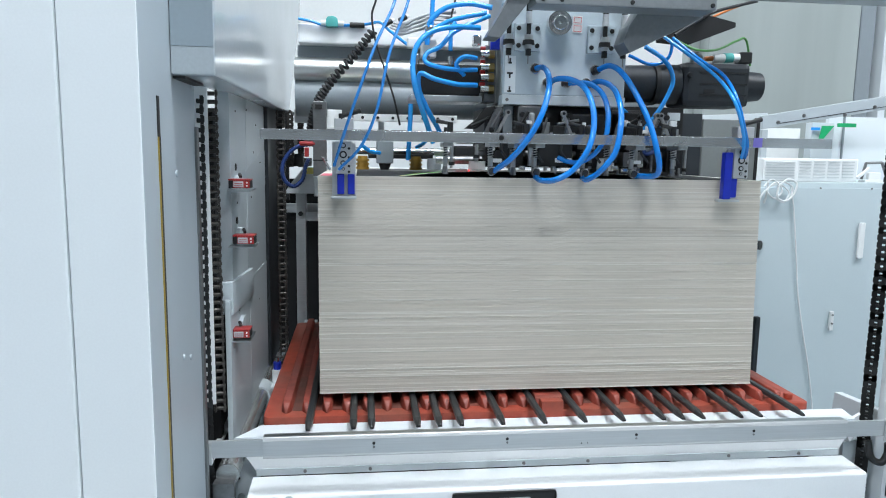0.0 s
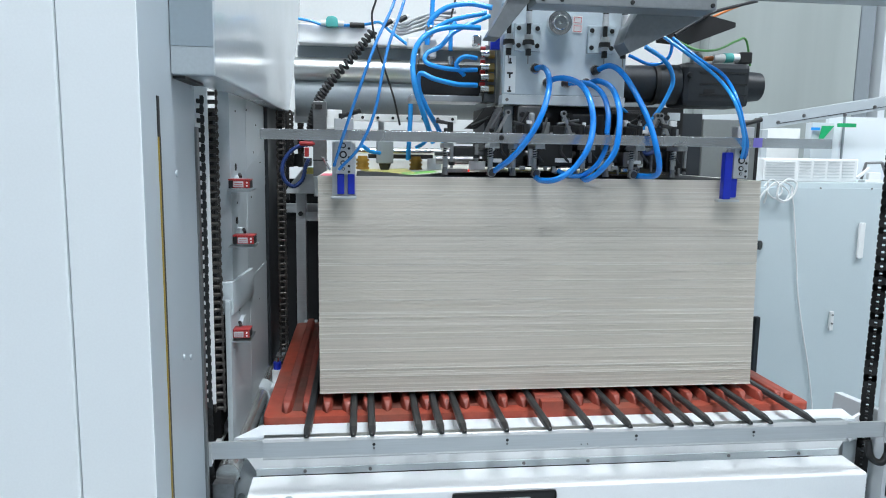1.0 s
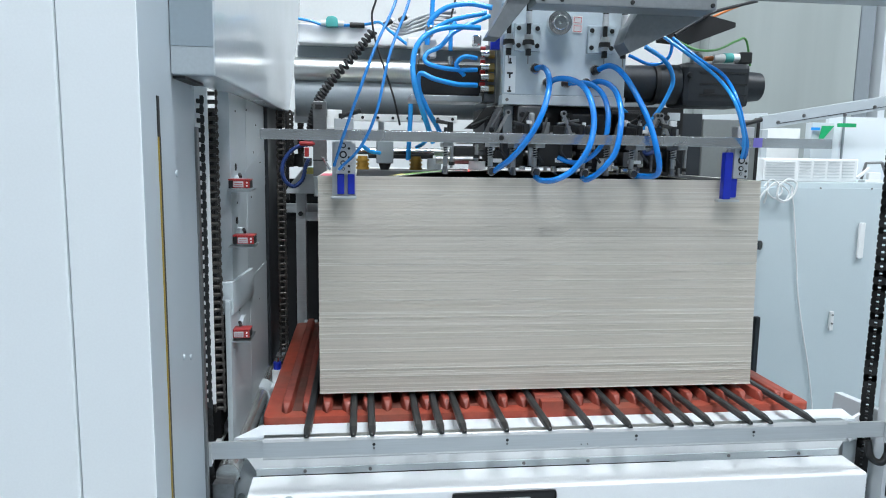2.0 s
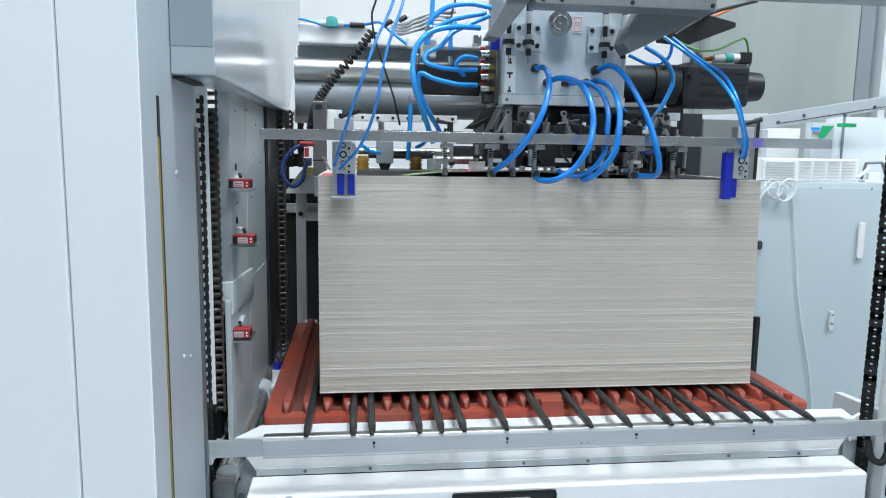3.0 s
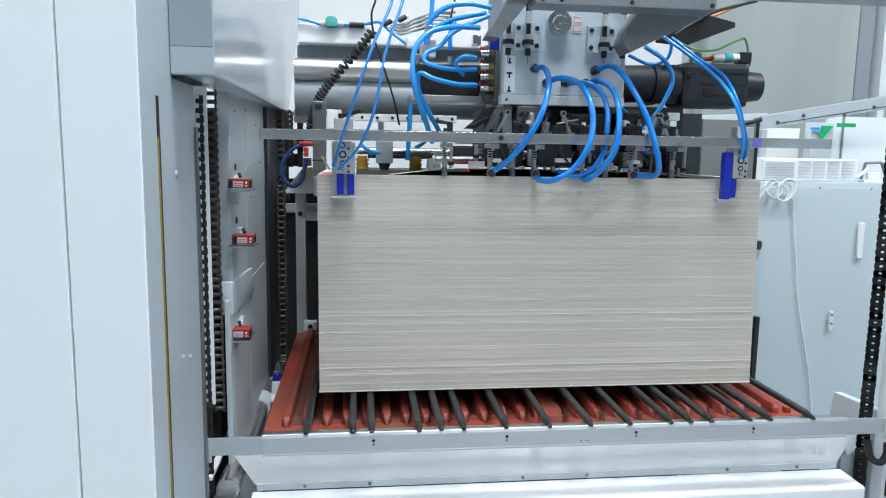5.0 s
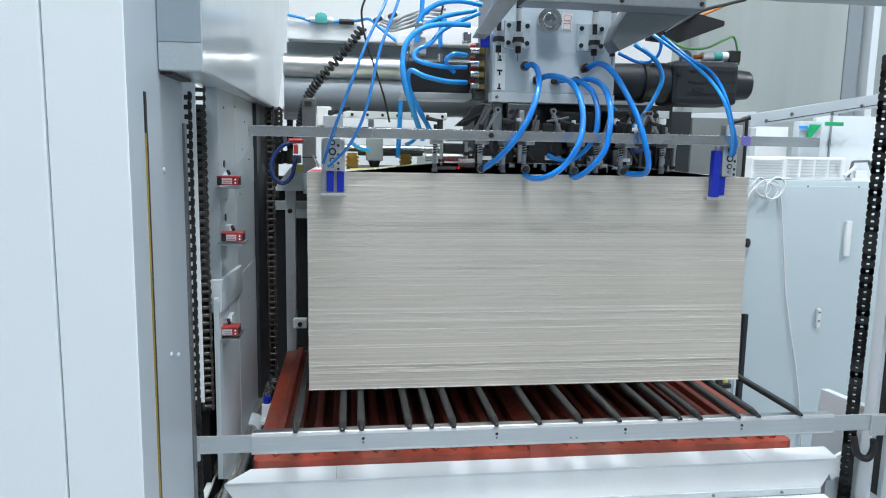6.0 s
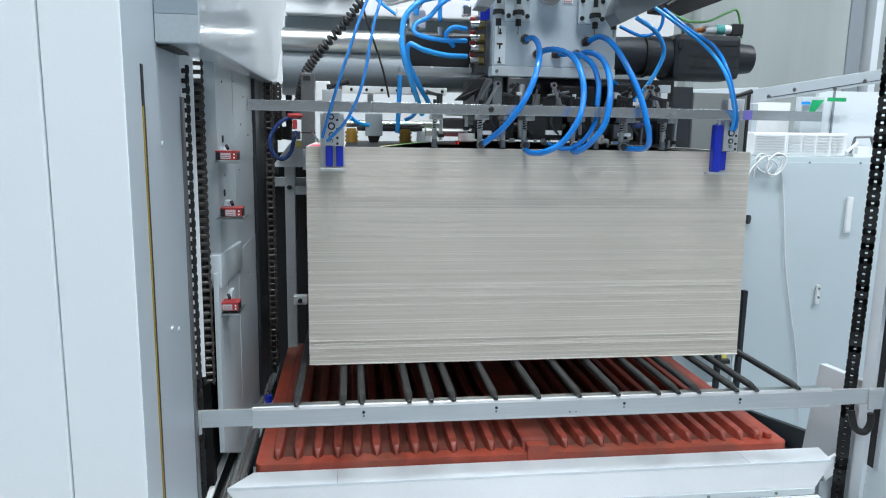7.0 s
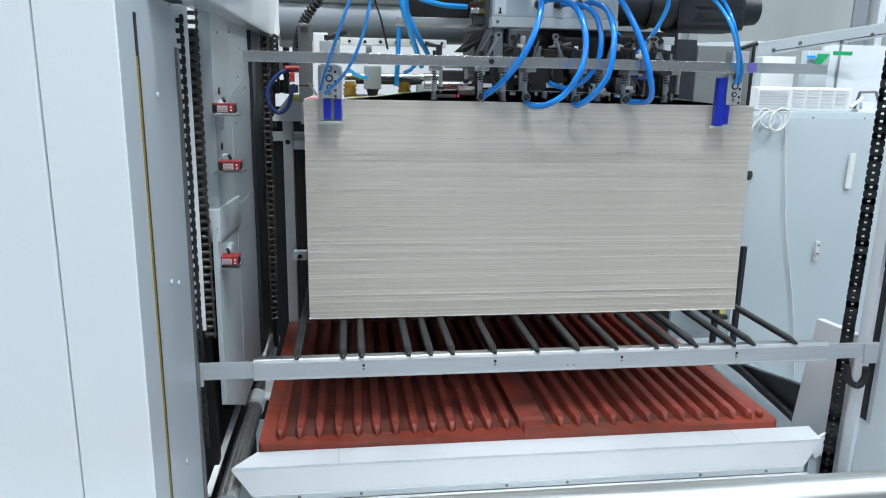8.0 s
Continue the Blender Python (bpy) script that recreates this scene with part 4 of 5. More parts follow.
for x0, x1, y0, y1, z0, z1, m in ((0.335, 0.6, 1.66, 1.9, 1.37, 1.429, black_metal), (0.36, 0.42, 1.62, 1.68, 1.39, 1.428, steel_dull), (0.47, 0.56, 1.6, 1.7, 1.36, 1.41, black_metal),
                              (0.21, 0.262, 1.6, 1.64, 1.31, 1.333, black_metal), (0.3, 0.36, 1.6, 1.66, 1.29, 1.36, black_metal), (0.4, 0.48, 1.58, 1.66, 1.29, 1.345, black_metal),
                              (0.51, 0.57, 1.6, 1.66, 1.285, 1.34, black_metal), (0.61, 0.66, 1.6, 1.66, 1.29, 1.325, steel_dull), (0.62, 0.68, 1.66, 1.72, 1.36, 1.42, black_metal),
                              (0.68, 0.76, 1.68, 1.76, 1.31, 1.4, black_metal), (0.38, 0.392, 1.585, 1.6, 1.29, 1.41, alu_matt), (0.435, 0.445, 1.585, 1.6, 1.275, 1.37, alu_matt)):
    part("bracket", box(B(), x0, x1, y0, y1, z0, z1, 0.004), m, mech)
for a, b, r, m in (((0.17, 1.64, 1.318), (0.75, 1.64, 1.318), 0.008, steel_dull), ((0.18, 1.7, 1.3), (0.72, 1.7, 1.3), 0.01, steel_dull), ((0.287, 1.57, 1.37), (0.31, 1.565, 1.412), 0.005, steel_dull),
                   ((0.25, 1.6, 1.378), (0.295, 1.6, 1.4), 0.006, black_metal), ((0.6, 1.62, 1.375), (0.64, 1.6, 1.4), 0.007, black_metal), ((0.67, 1.6, 1.36), (0.69, 1.6, 1.4), 0.008, steel_dull),
                   ((0.44, 1.57, 1.385), (0.49, 1.57, 1.395), 0.005, steel_dull), ((0.35, 1.56, 1.38), (0.37, 1.56, 1.41), 0.006, black_metal)):
    part("link", rod(B(), a, b, r if b[0] - a[0] > 0.3 else r * 0.62, 14), m, mech, "", True)
part("lever_plate", prism(B(), [(0.235, 1.372), (0.262, 1.372), (0.305, 1.405), (0.305, 1.425), (0.28, 1.42), (0.262, 1.395)], "y", 1.61, 1.622, 0.002), black_metal, mech)
part("lever_plate", prism(B(), [(0.275, 1.36), (0.29, 1.36), (0.318, 1.4), (0.316, 1.42), (0.3, 1.415)], "y", 1.585, 1.595, 0.002), steel_dull, mech)
part("lever_eye", rod(B(), (0.308, 1.58, 1.41), (0.308, 1.598, 1.41), 0.009, 16), steel_dull, mech, "", True)
part("led", rod(B(), (0.245, 1.6, 1.275), (0.245, 1.6, 1.2795), 0.0014, 10), laser_red, mech, "small glowing red indicator")
for x, y, z, r in ((0.62, 1.6, 1.372, 0.008), (0.645, 1.6, 1.38, 0.006), (0.7, 1.6, 1.375, 0.009), (0.715, 1.61, 1.39, 0.006), (0.46, 1.59, 1.4, 0.005), (0.52, 1.59, 1.372, 0.006)):
    part("bright_stud", rod(B(), (x, y, z - 0.008), (x, y, z + 0.012), r, 14), steel_chrome, mech, "bright steel stud", True)
for x0, z0 in ((0.58, 1.283), (0.605, 1.278), (0.64, 1.29), (0.36, 1.28), (0.33, 1.284)):
    part("bright_block", box(B(), x0, x0 + 0.014, 1.588, 1.6, z0, z0 + 0.01, 0.002), steel_chrome, mech, "bright steel block")
part("box_unit", box(B(), 0.655, 0.715, 1.66, 1.72, 1.293, 1.335, 0.003), paint_mid, mech, "grey box unit")
part("box_unit", box(B(), 0.735, 0.775, 1.69, 1.74, 1.29, 1.335, 0.003), paint_mid, mech, "grey box unit")
part("shield", box(B(), 0.64, 0.905, 1.93, 1.95, 1.22, 1.452), black_metal, mech, "dark grey rear shield")
# black box added to keep the space behind the linkage dark
part("dark_backing", box(B(), 0.3, 0.72, 1.72, 1.9, 1.305, 1.4285, 0.004), black_metal, mech)
# black filler boxes added to hide the bright background below the bar
for x0, x1, z0, z1 in ((0.285, 0.33, 1.3, 1.336), (0.332, 0.375, 1.285, 1.33), (0.395, 0.435, 1.29, 1.335), (0.45, 0.49, 1.295, 1.336), (0.505, 0.545, 1.285, 1.336), (0.56, 0.6, 1.3, 1.334), (0.62, 0.66, 1.296, 1.33), (0.67, 0.7, 1.29, 1.325), (0.72, 0.76, 1.28, 1.336)):
    part("dark_filler", box(B(), x0, x1, 1.61, 1.66, z0, z1, 0.003), black_metal, mech)
    part("pin", rod(B(), (x0 + 0.008, 1.6, z0 - 0.01), (x0 + 0.008, 1.6, 1.338), 0.0035, 10), steel_dull, mech, "", True)
for x in (0.3, 0.35, 0.41, 0.46, 0.52, 0.58, 0.63, 0.69):
    part("upper_link", rod(B(), (x, 1.585, 1.362), (x + 0.012, 1.585, 1.405), 0.0035, 10, 0.0028), steel_dull, mech, "", True)
    part("link_eye", rod(B(), (x + 0.012, 1.578, 1.405), (x + 0.012, 1.592, 1.405), 0.006, 14), black_metal, mech, "", True)
for x in (0.345, 0.43, 0.5, 0.6, 0.66):
    part("block", box(B(), x, x + 0.028, 1.57, 1.6, 1.36, 1.382, 0.003), black_metal, mech)
# further black filler, added for the same darkness
part("dark_backing", box(B(), 0.27, 0.76, 1.68, 1.71, 1.285, 1.304, 0.002), black_metal, mech)
part("panel", box(B(), 0.88, 1.148, 2.3, 2.32, 1.2, 1.46, 0.003), motor_paint, mech, "dark grey rear panel")
part("panel", box(B(), 1.152, 1.345, 2.3, 2.32, 1.2, 1.442, 0.003), cover_grey, mech, "grey rear panel")
part("panel_edge", box(B(), 1.346, 1.356, 2.298, 2.322, 1.2, 1.45, 0.002), black_metal, mech, "dark panel edge")

# white patches added for the bright feed board showing through gaps
for x0, x1, z0, z1 in ((0.296, 0.316, 1.297, 1.306), (0.44, 0.478, 1.299, 1.309), (0.612, 0.642, 1.298, 1.306), (0.56, 0.57, 1.296, 1.309), (0.6, 0.612, 1.384, 1.394), (0.708, 0.724, 1.384, 1.398), (0.634, 0.664, 1.368, 1.376), (0.37, 0.382, 1.384, 1.392), (0.5, 0.508, 1.38, 1.39)):
    part("gap_patch", box(B(), x0, x1, 1.572, 1.58, z0, z1, 0.0015), table_paint, mech, "small white patch in place of a bright gap")
# the first white plate stands for bright background below the linkage
for x0, x1, y, z0, z1, m in ((0.248, 0.287, 1.62, 1.279, 1.299, table_paint), (0.2, 0.245, 1.625, 1.272, 1.281, stem_steel), (0.3, 0.317, 1.6, 1.323, 1.337, table_paint), (0.312, 0.327, 1.6, 1.282, 1.303, plastic_white),
                             (0.4, 0.414, 1.6, 1.295, 1.325, stem_steel), (0.418, 0.426, 1.59, 1.28, 1.337, stem_steel), (0.395, 0.48, 1.605, 1.288, 1.294, stem_steel), (0.684, 0.706, 1.655, 1.295, 1.321, paint_grey), (0.709, 0.7325, 1.655, 1.293, 1.321, paint_mid),
                             (0.545, 0.56, 1.59, 1.283, 1.31, table_paint), (0.56, 0.588, 1.6, 1.28, 1.3, plastic_white), (0.47, 0.482, 1.6, 1.36, 1.395, stem_steel), (0.415, 0.432, 1.6, 1.362, 1.39, stem_steel), (0.595, 0.612, 1.585, 1.365, 1.398, stem_steel),
                             (0.655, 0.672, 1.585, 1.36, 1.385, table_paint), (0.724, 0.742, 1.6, 1.36, 1.38, stem_steel), (0.758, 0.79, 1.7, 1.405, 1.424, paint_grey), (0.22, 0.262, 1.64, 1.338, 1.345, stem_steel), (0.33, 0.352, 1.64, 1.362, 1.428, paint_mid)):
    part("mount_plate", box(B(), x0, x1, y, y + 0.006, z0, z1, 0.0015), m, mech)
for x, y, z0, z1 in ((0.205, 1.6, 1.283, 1.337), (0.262, 1.6, 1.3, 1.337), (0.446, 1.595, 1.28, 1.337), (0.528, 1.595, 1.285, 1.337), (0.578, 1.595, 1.3, 1.337), (0.64, 1.6, 1.285, 1.337), (0.735, 1.6, 1.28, 1.337), (0.77, 1.62, 1.275, 1.36)):
    part("guide_pin", rod(B(), (x, y, z0), (x, y, z1), 0.0042, 12), stem_steel, mech, "", True)
    part("guide_nut", rod(B(), (x, y, z0 + 0.006), (x, y, z0 + 0.014), 0.0078, 6), black_metal, mech)
for x in (0.318, 0.395, 0.455, 0.53, 0.645, 0.72):
    part("elbow_tube", sweep(B(), spline([(x, 1.575, 1.342), (x - 0.004, 1.572, 1.325), (x + 0.006, 1.57, 1.31), (x + 0.016, 1.575, 1.3)], 4), 0.003, 8), rubber, mech, "", True)
for x in (0.755, 0.782):
    for k in range(9):
        part("rack_tooth", box(B(), x, x + 0.012, 1.76, 1.768, 1.29 + k * 0.0155, 1.299 + k * 0.0155, 0.001), black_metal, mech)
part("blue_elbow", sweep(B(), spline([(0.655, 1.6, 1.333), (0.658, 1.585, 1.322), (0.672, 1.58, 1.326), (0.68, 1.59, 1.334)], 5), 0.0055, 10), hose_navy, mech, "blue elbow fitting", True)
for x, lean in ((0.303, 0.022), (0.47, -0.018), (0.655, 0.016), (0.7, -0.02)):
    part("crank_arm", prism(B(), [(x - 0.004, 1.364), (x + 0.004, 1.364), (x + lean + 0.0035, 1.408), (x + lean - 0.0035, 1.408)], "y", 1.562, 1.567, 0.001), stem_steel, mech, "bright crank arm")
    part("crank_eye", rod(B(), (x + lean, 1.56, 1.408), (x + lean, 1.569, 1.408), 0.0068, 16), stem_steel, mech, "", True)
    part("crank_bore", rod(B(), (x + lean, 1.559, 1.408), (x + lean, 1.5602, 1.408), 0.0036, 12), black_metal, mech)
for k in range(9):
    x = 0.33 + 0.05 * k
    part("cap_screw", rod(B(), (x, 1.575, 1.3605), (x, 1.575, 1.3665), 0.0042, 6), stem_steel, mech)
    part("stud", rod(B(), (x + 0.018, 1.6, 1.272), (x + 0.018, 1.6, 1.29), 0.0028, 8), stem_steel, mech)
# sucker stems with springs
STEMS = []
def sucker(x, hose_side):
    s = thing("vacuum_lifter", (x, 1.555, 1.27), "steel suction stem with coil spring and rubber cup", "suction cup", "suction stems")
    part("stem", rod(B(), (x, 1.555, 1.285), (x, 1.555, 1.37), 0.004, 12), black_metal, s, "", True)
    part("sleeve", rod(B(), (x, 1.555, 1.285), (x, 1.555, 1.305), 0.0056, 14), stem_steel, s, "", True)
    coil = [Vector((x + 0.0058 * math.cos(a), 1.555 + 0.0058 * math.sin(a), 1.303 + 0.033 * a / 37.7)) for a in (k * 0.5236 for k in range(73))]
    part("spring", sweep(B(), coil, 0.0013, 6), stem_steel, s, "coil spring", True)
    part("cup", rod(B(), (x, 1.555, 1.2675), (x, 1.555, 1.285), 0.0078, 18, 0.0052), steel_dull, s, "", True)
    if hose_side:
        part("elbow", rod(B(), (x, 1.555, 1.277), (x + 0.004, 1.542, 1.274), 0.0064, 14), rubber, s, "black hose elbow", True)
        part("elbow_ring", rod(B(), (x + 0.001, 1.548, 1.2745), (x + 0.0025, 1.5425, 1.2735), 0.0099, 20), stem_steel, s, "bright steel ring", True)
        part("elbow_core", rod(B(), (x + 0.002, 1.5426, 1.2735), (x + 0.003, 1.54, 1.273), 0.0082, 18), rubber, s, "black rubber core", True)
    part("clamp", box(B(), x - 0.011, x + 0.011, 1.504, 1.566, 1.327, 1.3375, 0.002), stem_steel, s)
    return s

for x, hs in ((0.185, False), (0.286, True), (0.338, False), (0.386, True), (0.498, True), (0.553, False), (0.612, True), (0.71, False)):
    STEMS.append(sucker(x, hs))

# clamp levers on the bar
for x in (0.19, 0.355, 0.48, 0.612, 0.69):
    lv = thing("clamp_lever", (x, 1.515, 1.36), "black plastic clamp lever on the cross bar", "lever", "clamp levers")
    part("hub", rod(B(), (x, 1.515, 1.3585), (x, 1.515, 1.382), 0.0065, 14), black_metal, lv, "", True)
    part("handle", rod(B(), (x, 1.515, 1.379), (x - 0.03, 1.51, 1.384), 0.0032, 10, 0.0046), black_metal, lv, "", True)

# rear air rail, cups and beams
air = thing("blower_rail", (0.1, 2.0, 1.38), "white perforated rail with hanging suction cups", "machine rail")
rl = part("rail", box(B(), -0.02, 0.27, 2.0, 2.02, 1.4, 1.42, 0.002), plastic_white, air)
for k in range(7):
    part("hole", rod(B(), (0.005 + k * 0.042, 2.0, 1.41), (0.005 + k * 0.042, 1.998, 1.41), 0.0042, 12), black_metal, rl)
part("shaft", rod(B(), (-0.1, 2.05, 1.365), (0.5, 2.05, 1.365), 0.013, 20), black_metal, air, "", True)
part("bright_shaft", rod(B(), (-0.08, 2.02, 1.318), (0.35, 2.02, 1.318), 0.01, 20), steel_chrome, air, "", True)
part("bracket", box(B(), 0.042, 0.088, 1.93, 1.96, 1.285, 1.345, 0.003), paint_mid, air)
part("foot", rod(B(), (0.065, 1.945, 1.268), (0.065, 1.945, 1.285), 0.012, 18, 0.017), rubber, air, "", True)
part("manifold", box(B(), 0.02, 0.2, 1.97, 1.99, 1.298, 1.31, 0.002), black_metal, air)
for x in (0.005, 0.15):
    cup = part("suction_cup", rod(B(), (x, 1.94, 1.268), (x, 1.94, 1.305), 0.016, 20, 0.013), amber_rubber, air, "amber rubber suction cup", True)
    for z in (1.272, 1.283, 1.294):
        part("bellow", rod(B(), (x, 1.94, z - 0.003), (x, 1.94, z + 0.003), 0.0178, 20), amber_rubber, cup, "", True)
part("cup_collar", rod(B(), (0.2, 1.94, 1.27), (0.2, 1.94, 1.3), 0.02, 20, 0.018), paint_white, air, "", True)
part("hanger", box(B(), 0.05, 0.066, 2.03, 2.045, 1.36, 1.4), alu_matt, air)

lpost = thing("guide_post", (-0.1, 1.9, 1.27), "square steel guide post with a white connector box", "post")
part("post", box(B(), -0.125, -0.09, 1.9, 1.93, 1.25, 1.445, 0.002), steel_dull, lpost)
part("post_joint", box(B(), -0.126, -0.089, 1.899, 1.931, 1.29, 1.293), black_metal, lpost)
part("connector_box", box(B(), -0.088, -0.05, 1.91, 1.94, 1.375, 1.425, 0.003), plastic_white, lpost, "white connector box")
part("cap", box(B(), -0.118, -0.1, 1.892, 1.9, 1.425, 1.436), black_metal, lpost)
part("red_clip", box(B(), -0.148, -0.136, 1.9, 1.912, 1.3, 1.325, 0.003), plastic_red, lpost, "red plastic clip")
part("clip_arm", rod(B(), (-0.16, 1.905, 1.335), (-0.12, 1.905, 1.335), 0.006, 10), plastic_red, lpost, "", True)
part("finger", rod(B(), (-0.1, 1.88, 1.3), (-0.075, 1.8, 1.268), 0.003, 10), steel_chrome, lpost, "", True)

beam = thing("cross_tube", (0.1, 2.15, 1.42), "polished steel cross tube with grey box beam", "machine beam")
part("tube", rod(B(), (-0.187, 2.1, 1.548), (0.3, 2.1, 1.548), 0.033, 40), tube_satin, beam, "", True)
part("lower_tube", rod(B(), (-0.187, 2.14, 1.475), (0.9, 2.14, 1.475), 0.06, 40), paint_mid, beam, "dull grey lower tube", True)
part("box_beam", box(B(), -0.174, 0.42, 2.06, 2.2, 1.615, 1.668, 0.004), table_paint, beam)
# mid-grey filler, put in as the shade below the box beam
part("under_beam_shade", box(B(), -0.18, 0.5, 2.11, 2.2, 1.582, 1.6145), paint_mid, beam)
part("end_block", box(B(), -0.2, -0.12, 2.2, 2.24, 1.4, 1.44, 0.004), alu_matt, beam)
reg = thing("air_regulator", (-0.11, 2.08, 1.668), "small teal inline air regulator on the beam", "regulator")
part("body", prism(B(), [(-0.0961, 1.6581), (-0.0632, 1.6581), (-0.0632, 1.6777), (-0.0692, 1.6847), (-0.0796, 1.6867), (-0.0901, 1.6847), (-0.0961, 1.6777)], "y", 2.036, 2.064, 0.002), plastic_teal, reg, "teal moulded cap", True)
part("fitting", rod(B(), (-0.1101, 2.05, 1.6684), (-0.0966, 2.05, 1.6684), 0.0075, 14), plastic_white, reg, "white push-in fitting", True)
part("fitting", rod(B(), (-0.0627, 2.05, 1.6684), (-0.0472, 2.05, 1.6684), 0.0075, 14), plastic_white, reg, "white push-in fitting", True)
part("muffler", rod(B(), (-0.0306, 2.05, 1.6658), (0.0103, 2.05, 1.6658), 0.0075, 16), black_metal, reg, "black inline muffler", True)

# ---- feed board and press behind ----
fb = thing("feed_board", (0.4, 3.0, 1.15), "white sloping feed board behind the stack", "feed board")
part("board", box(B(), -0.15, 1.0, 2.34, 3.6, 1.215, 1.235, 0.003), plastic_white, fb)
part("front_lip", box(B(), -0.15, 1.0, 2.3, 2.3395, 1.17, 1.235, 0.002), paint_grey, fb)
for k in range(4):
    x = 0.0 + 0.25 * k
    part("tape_belt", box(B(), x, x + 0.035, 2.34, 3.6, 1.2353, 1.238), cable_grey, fb, "grey conveyor tape")
press = thing("press_cover", (2.0, 3.4, 0), "tall pale grey-green press side cover", "machine cover")
part("cover", prism(B(), [(1.69, 1.3), (1.69, 1.52), (1.74, 2.6), (2.5, 2.6), (2.5, 1.3)], "y", 3.4, 3.5, 0.01), cover_paint, press)
part("side_post", box(B(), 2.515, 2.6, 3.42, 3.5, 1.2, 3.0, 0.01), paint_mid, press, "blue-grey corner post")
part("cover_side", box(B(), 1.66, 4.4, 3.51, 3.6, 0.0, 3.0, 0.01), cover_paint, press)
part("corner_trim", box(B(), 2.64, 2.68, 3.4, 3.4995, 1.2, 3.0, 0.004), paint_white, press)
part("lower_lip", prism(B(), [(1.64, 1.515), (1.7, 1.47), (2.02, 1.49), (2.02, 1.535)], "y", 3.36, 3.395, 0.004), paint_grey, press)

# ---- right side ----
cab = thing("control_cabinet", (2.1, 2.8, 0), "pale blue-white steel control cabinet with doors", "cabinet")
part("body", box(B(), 1.545, 2.9, 2.602, 3.1, 0.0, 1.222, 0.004), cabinet_paint, cab)
part("door", box(B(), 1.552, 2.32, 2.593, 2.6015, 0.06, 1.2, 0.001), cabinet_paint, cab)
lt = part("latch", box(B(), 1.884, 1.9, 2.578, 2.5895, 0.625, 0.705, 0.003), plastic_white, cab, "white door latch")
part("latch_key", rod(B(), (1.892, 2.578, 0.69), (1.892, 2.574, 0.69), 0.004, 12), steel_dull, lt)
part("latch_key", rod(B(), (1.892, 2.578, 0.655), (1.892, 2.574, 0.655), 0.004, 12), steel_dull, lt)
part("pull", box(B(), 1.976, 2.0, 2.576, 2.5895, 0.92, 1.065, 0.005), plastic_white, cab, "white recessed door pull")
part("side_knob", rod(B(), (1.54, 2.59, 0.975), (1.556, 2.57, 0.975), 0.018, 16), black_metal, cab, "black rubber stop", True)
for x in (1.62, 1.8, 2.02):
    bolt(cab, x, 2.59, 1.2, 0.004)
vent = thing("vent_unit", (1.76, 2.75, 1.222), "white slatted ventilation unit on the cabinet", "vent")
part("body", box(B(), 1.59, 2.005, 2.66, 2.9, 1.2225, 1.315, 0.006), plastic_white, vent)
part("left_body", box(B(), 1.585, 1.725, 2.64, 2.659, 1.226, 1.31, 0.003), plastic_white, vent)
for c in range(4):
    for r in range(6):
        x = 1.748 + c * 0.062
        part("slat", box(B(), x, x + 0.05, 2.656, 2.6595, 1.238 + r * 0.0125, 1.2425 + r * 0.0125), vent_grey, vent)
for r in range(7):
    part("slat", box(B(), 1.593, 1.715, 2.636, 2.6395, 1.234 + r * 0.0105, 1.2375 + r * 0.0105), vent_grey, vent)
br = thing("lamp_bracket", (2.05, 2.7, 1.222), "small folded steel bracket on the cabinet", "bracket")
part("foot", box(B(), 2.04, 2.13, 2.66, 2.7, 1.2225, 1.232), plastic_white, br)
part("arm", rod(B(), (2.03, 2.67, 1.235), (2.045, 2.67, 1.3), 0.006, 8), steel_dull, br)
part("arm", rod(B(), (2.045, 2.67, 1.3), (2.115, 2.67, 1.303), 0.005, 8), steel_dull, br)
part("arm", rod(B(), (2.115, 2.67, 1.303), (2.145, 2.67, 1.235), 0.006, 8), steel_dull, br)
part("tab", box(B(), 2.065, 2.12, 2.675, 2.69, 1.232, 1.262, 0.004), plastic_white, br, "white folded tab")
part("strap", rod(B(), (2.0, 2.655, 1.24), (2.052, 2.66, 1.278), 0.007, 8), plastic_white, br, "white strap")

gd = thing("guard_window", (1.7, 2.9, 1.2), "white guard window frame with green film strip", "guard window")
part("top_rail", prism(B(), [(1.612, 1.43), (1.62, 1.43), (2.3, 1.545), (2.3, 1.6), (1.612, 1.483)], "y", 2.72, 2.75, 0.003), guard_paint, gd)
part("rail_groove", prism(B(), [(1.68, 1.4515), (2.2, 1.539), (2.2, 1.5415), (1.68, 1.454)], "y", 2.7185, 2.7205), motor_paint, gd)
part("left_post", box(B(), 1.615, 1.64, 2.72, 2.75, 1.2, 1.428, 0.002), guard_paint, gd)
part("backing", box(B(), 1.62, 1.93, 2.95, 2.97, 1.15, 1.445), wall_paint, gd)
part("door_panel", box(B(), 2.06, 2.7, 2.95, 2.97, 1.15, 1.5), paint_white, gd)
part("door_gap", box(B(), 2.128, 2.134, 2.94, 2.9485, 1.15, 1.5), paint_mid, gd)
part("inner_post", box(B(), 1.95, 2.055, 2.9, 2.945, 1.2, 1.47, 0.003), paint_grey, gd)
part("green_film", box(B(), 2.06, 2.143, 2.88, 2.89, 1.452, 1.468), plastic_green, gd, "green film strip")
part("green_film", prism(B(), [(1.975, 1.4), (1.995, 1.4), (2.04, 1.456), (1.985, 1.456)], "y", 2.88, 2.885), plastic_green, gd, "green film strip")
part("blue_strip", box(B(), 1.94, 1.976, 2.88, 2.89, 1.436, 1.448), hose_light, gd, "blue strip")
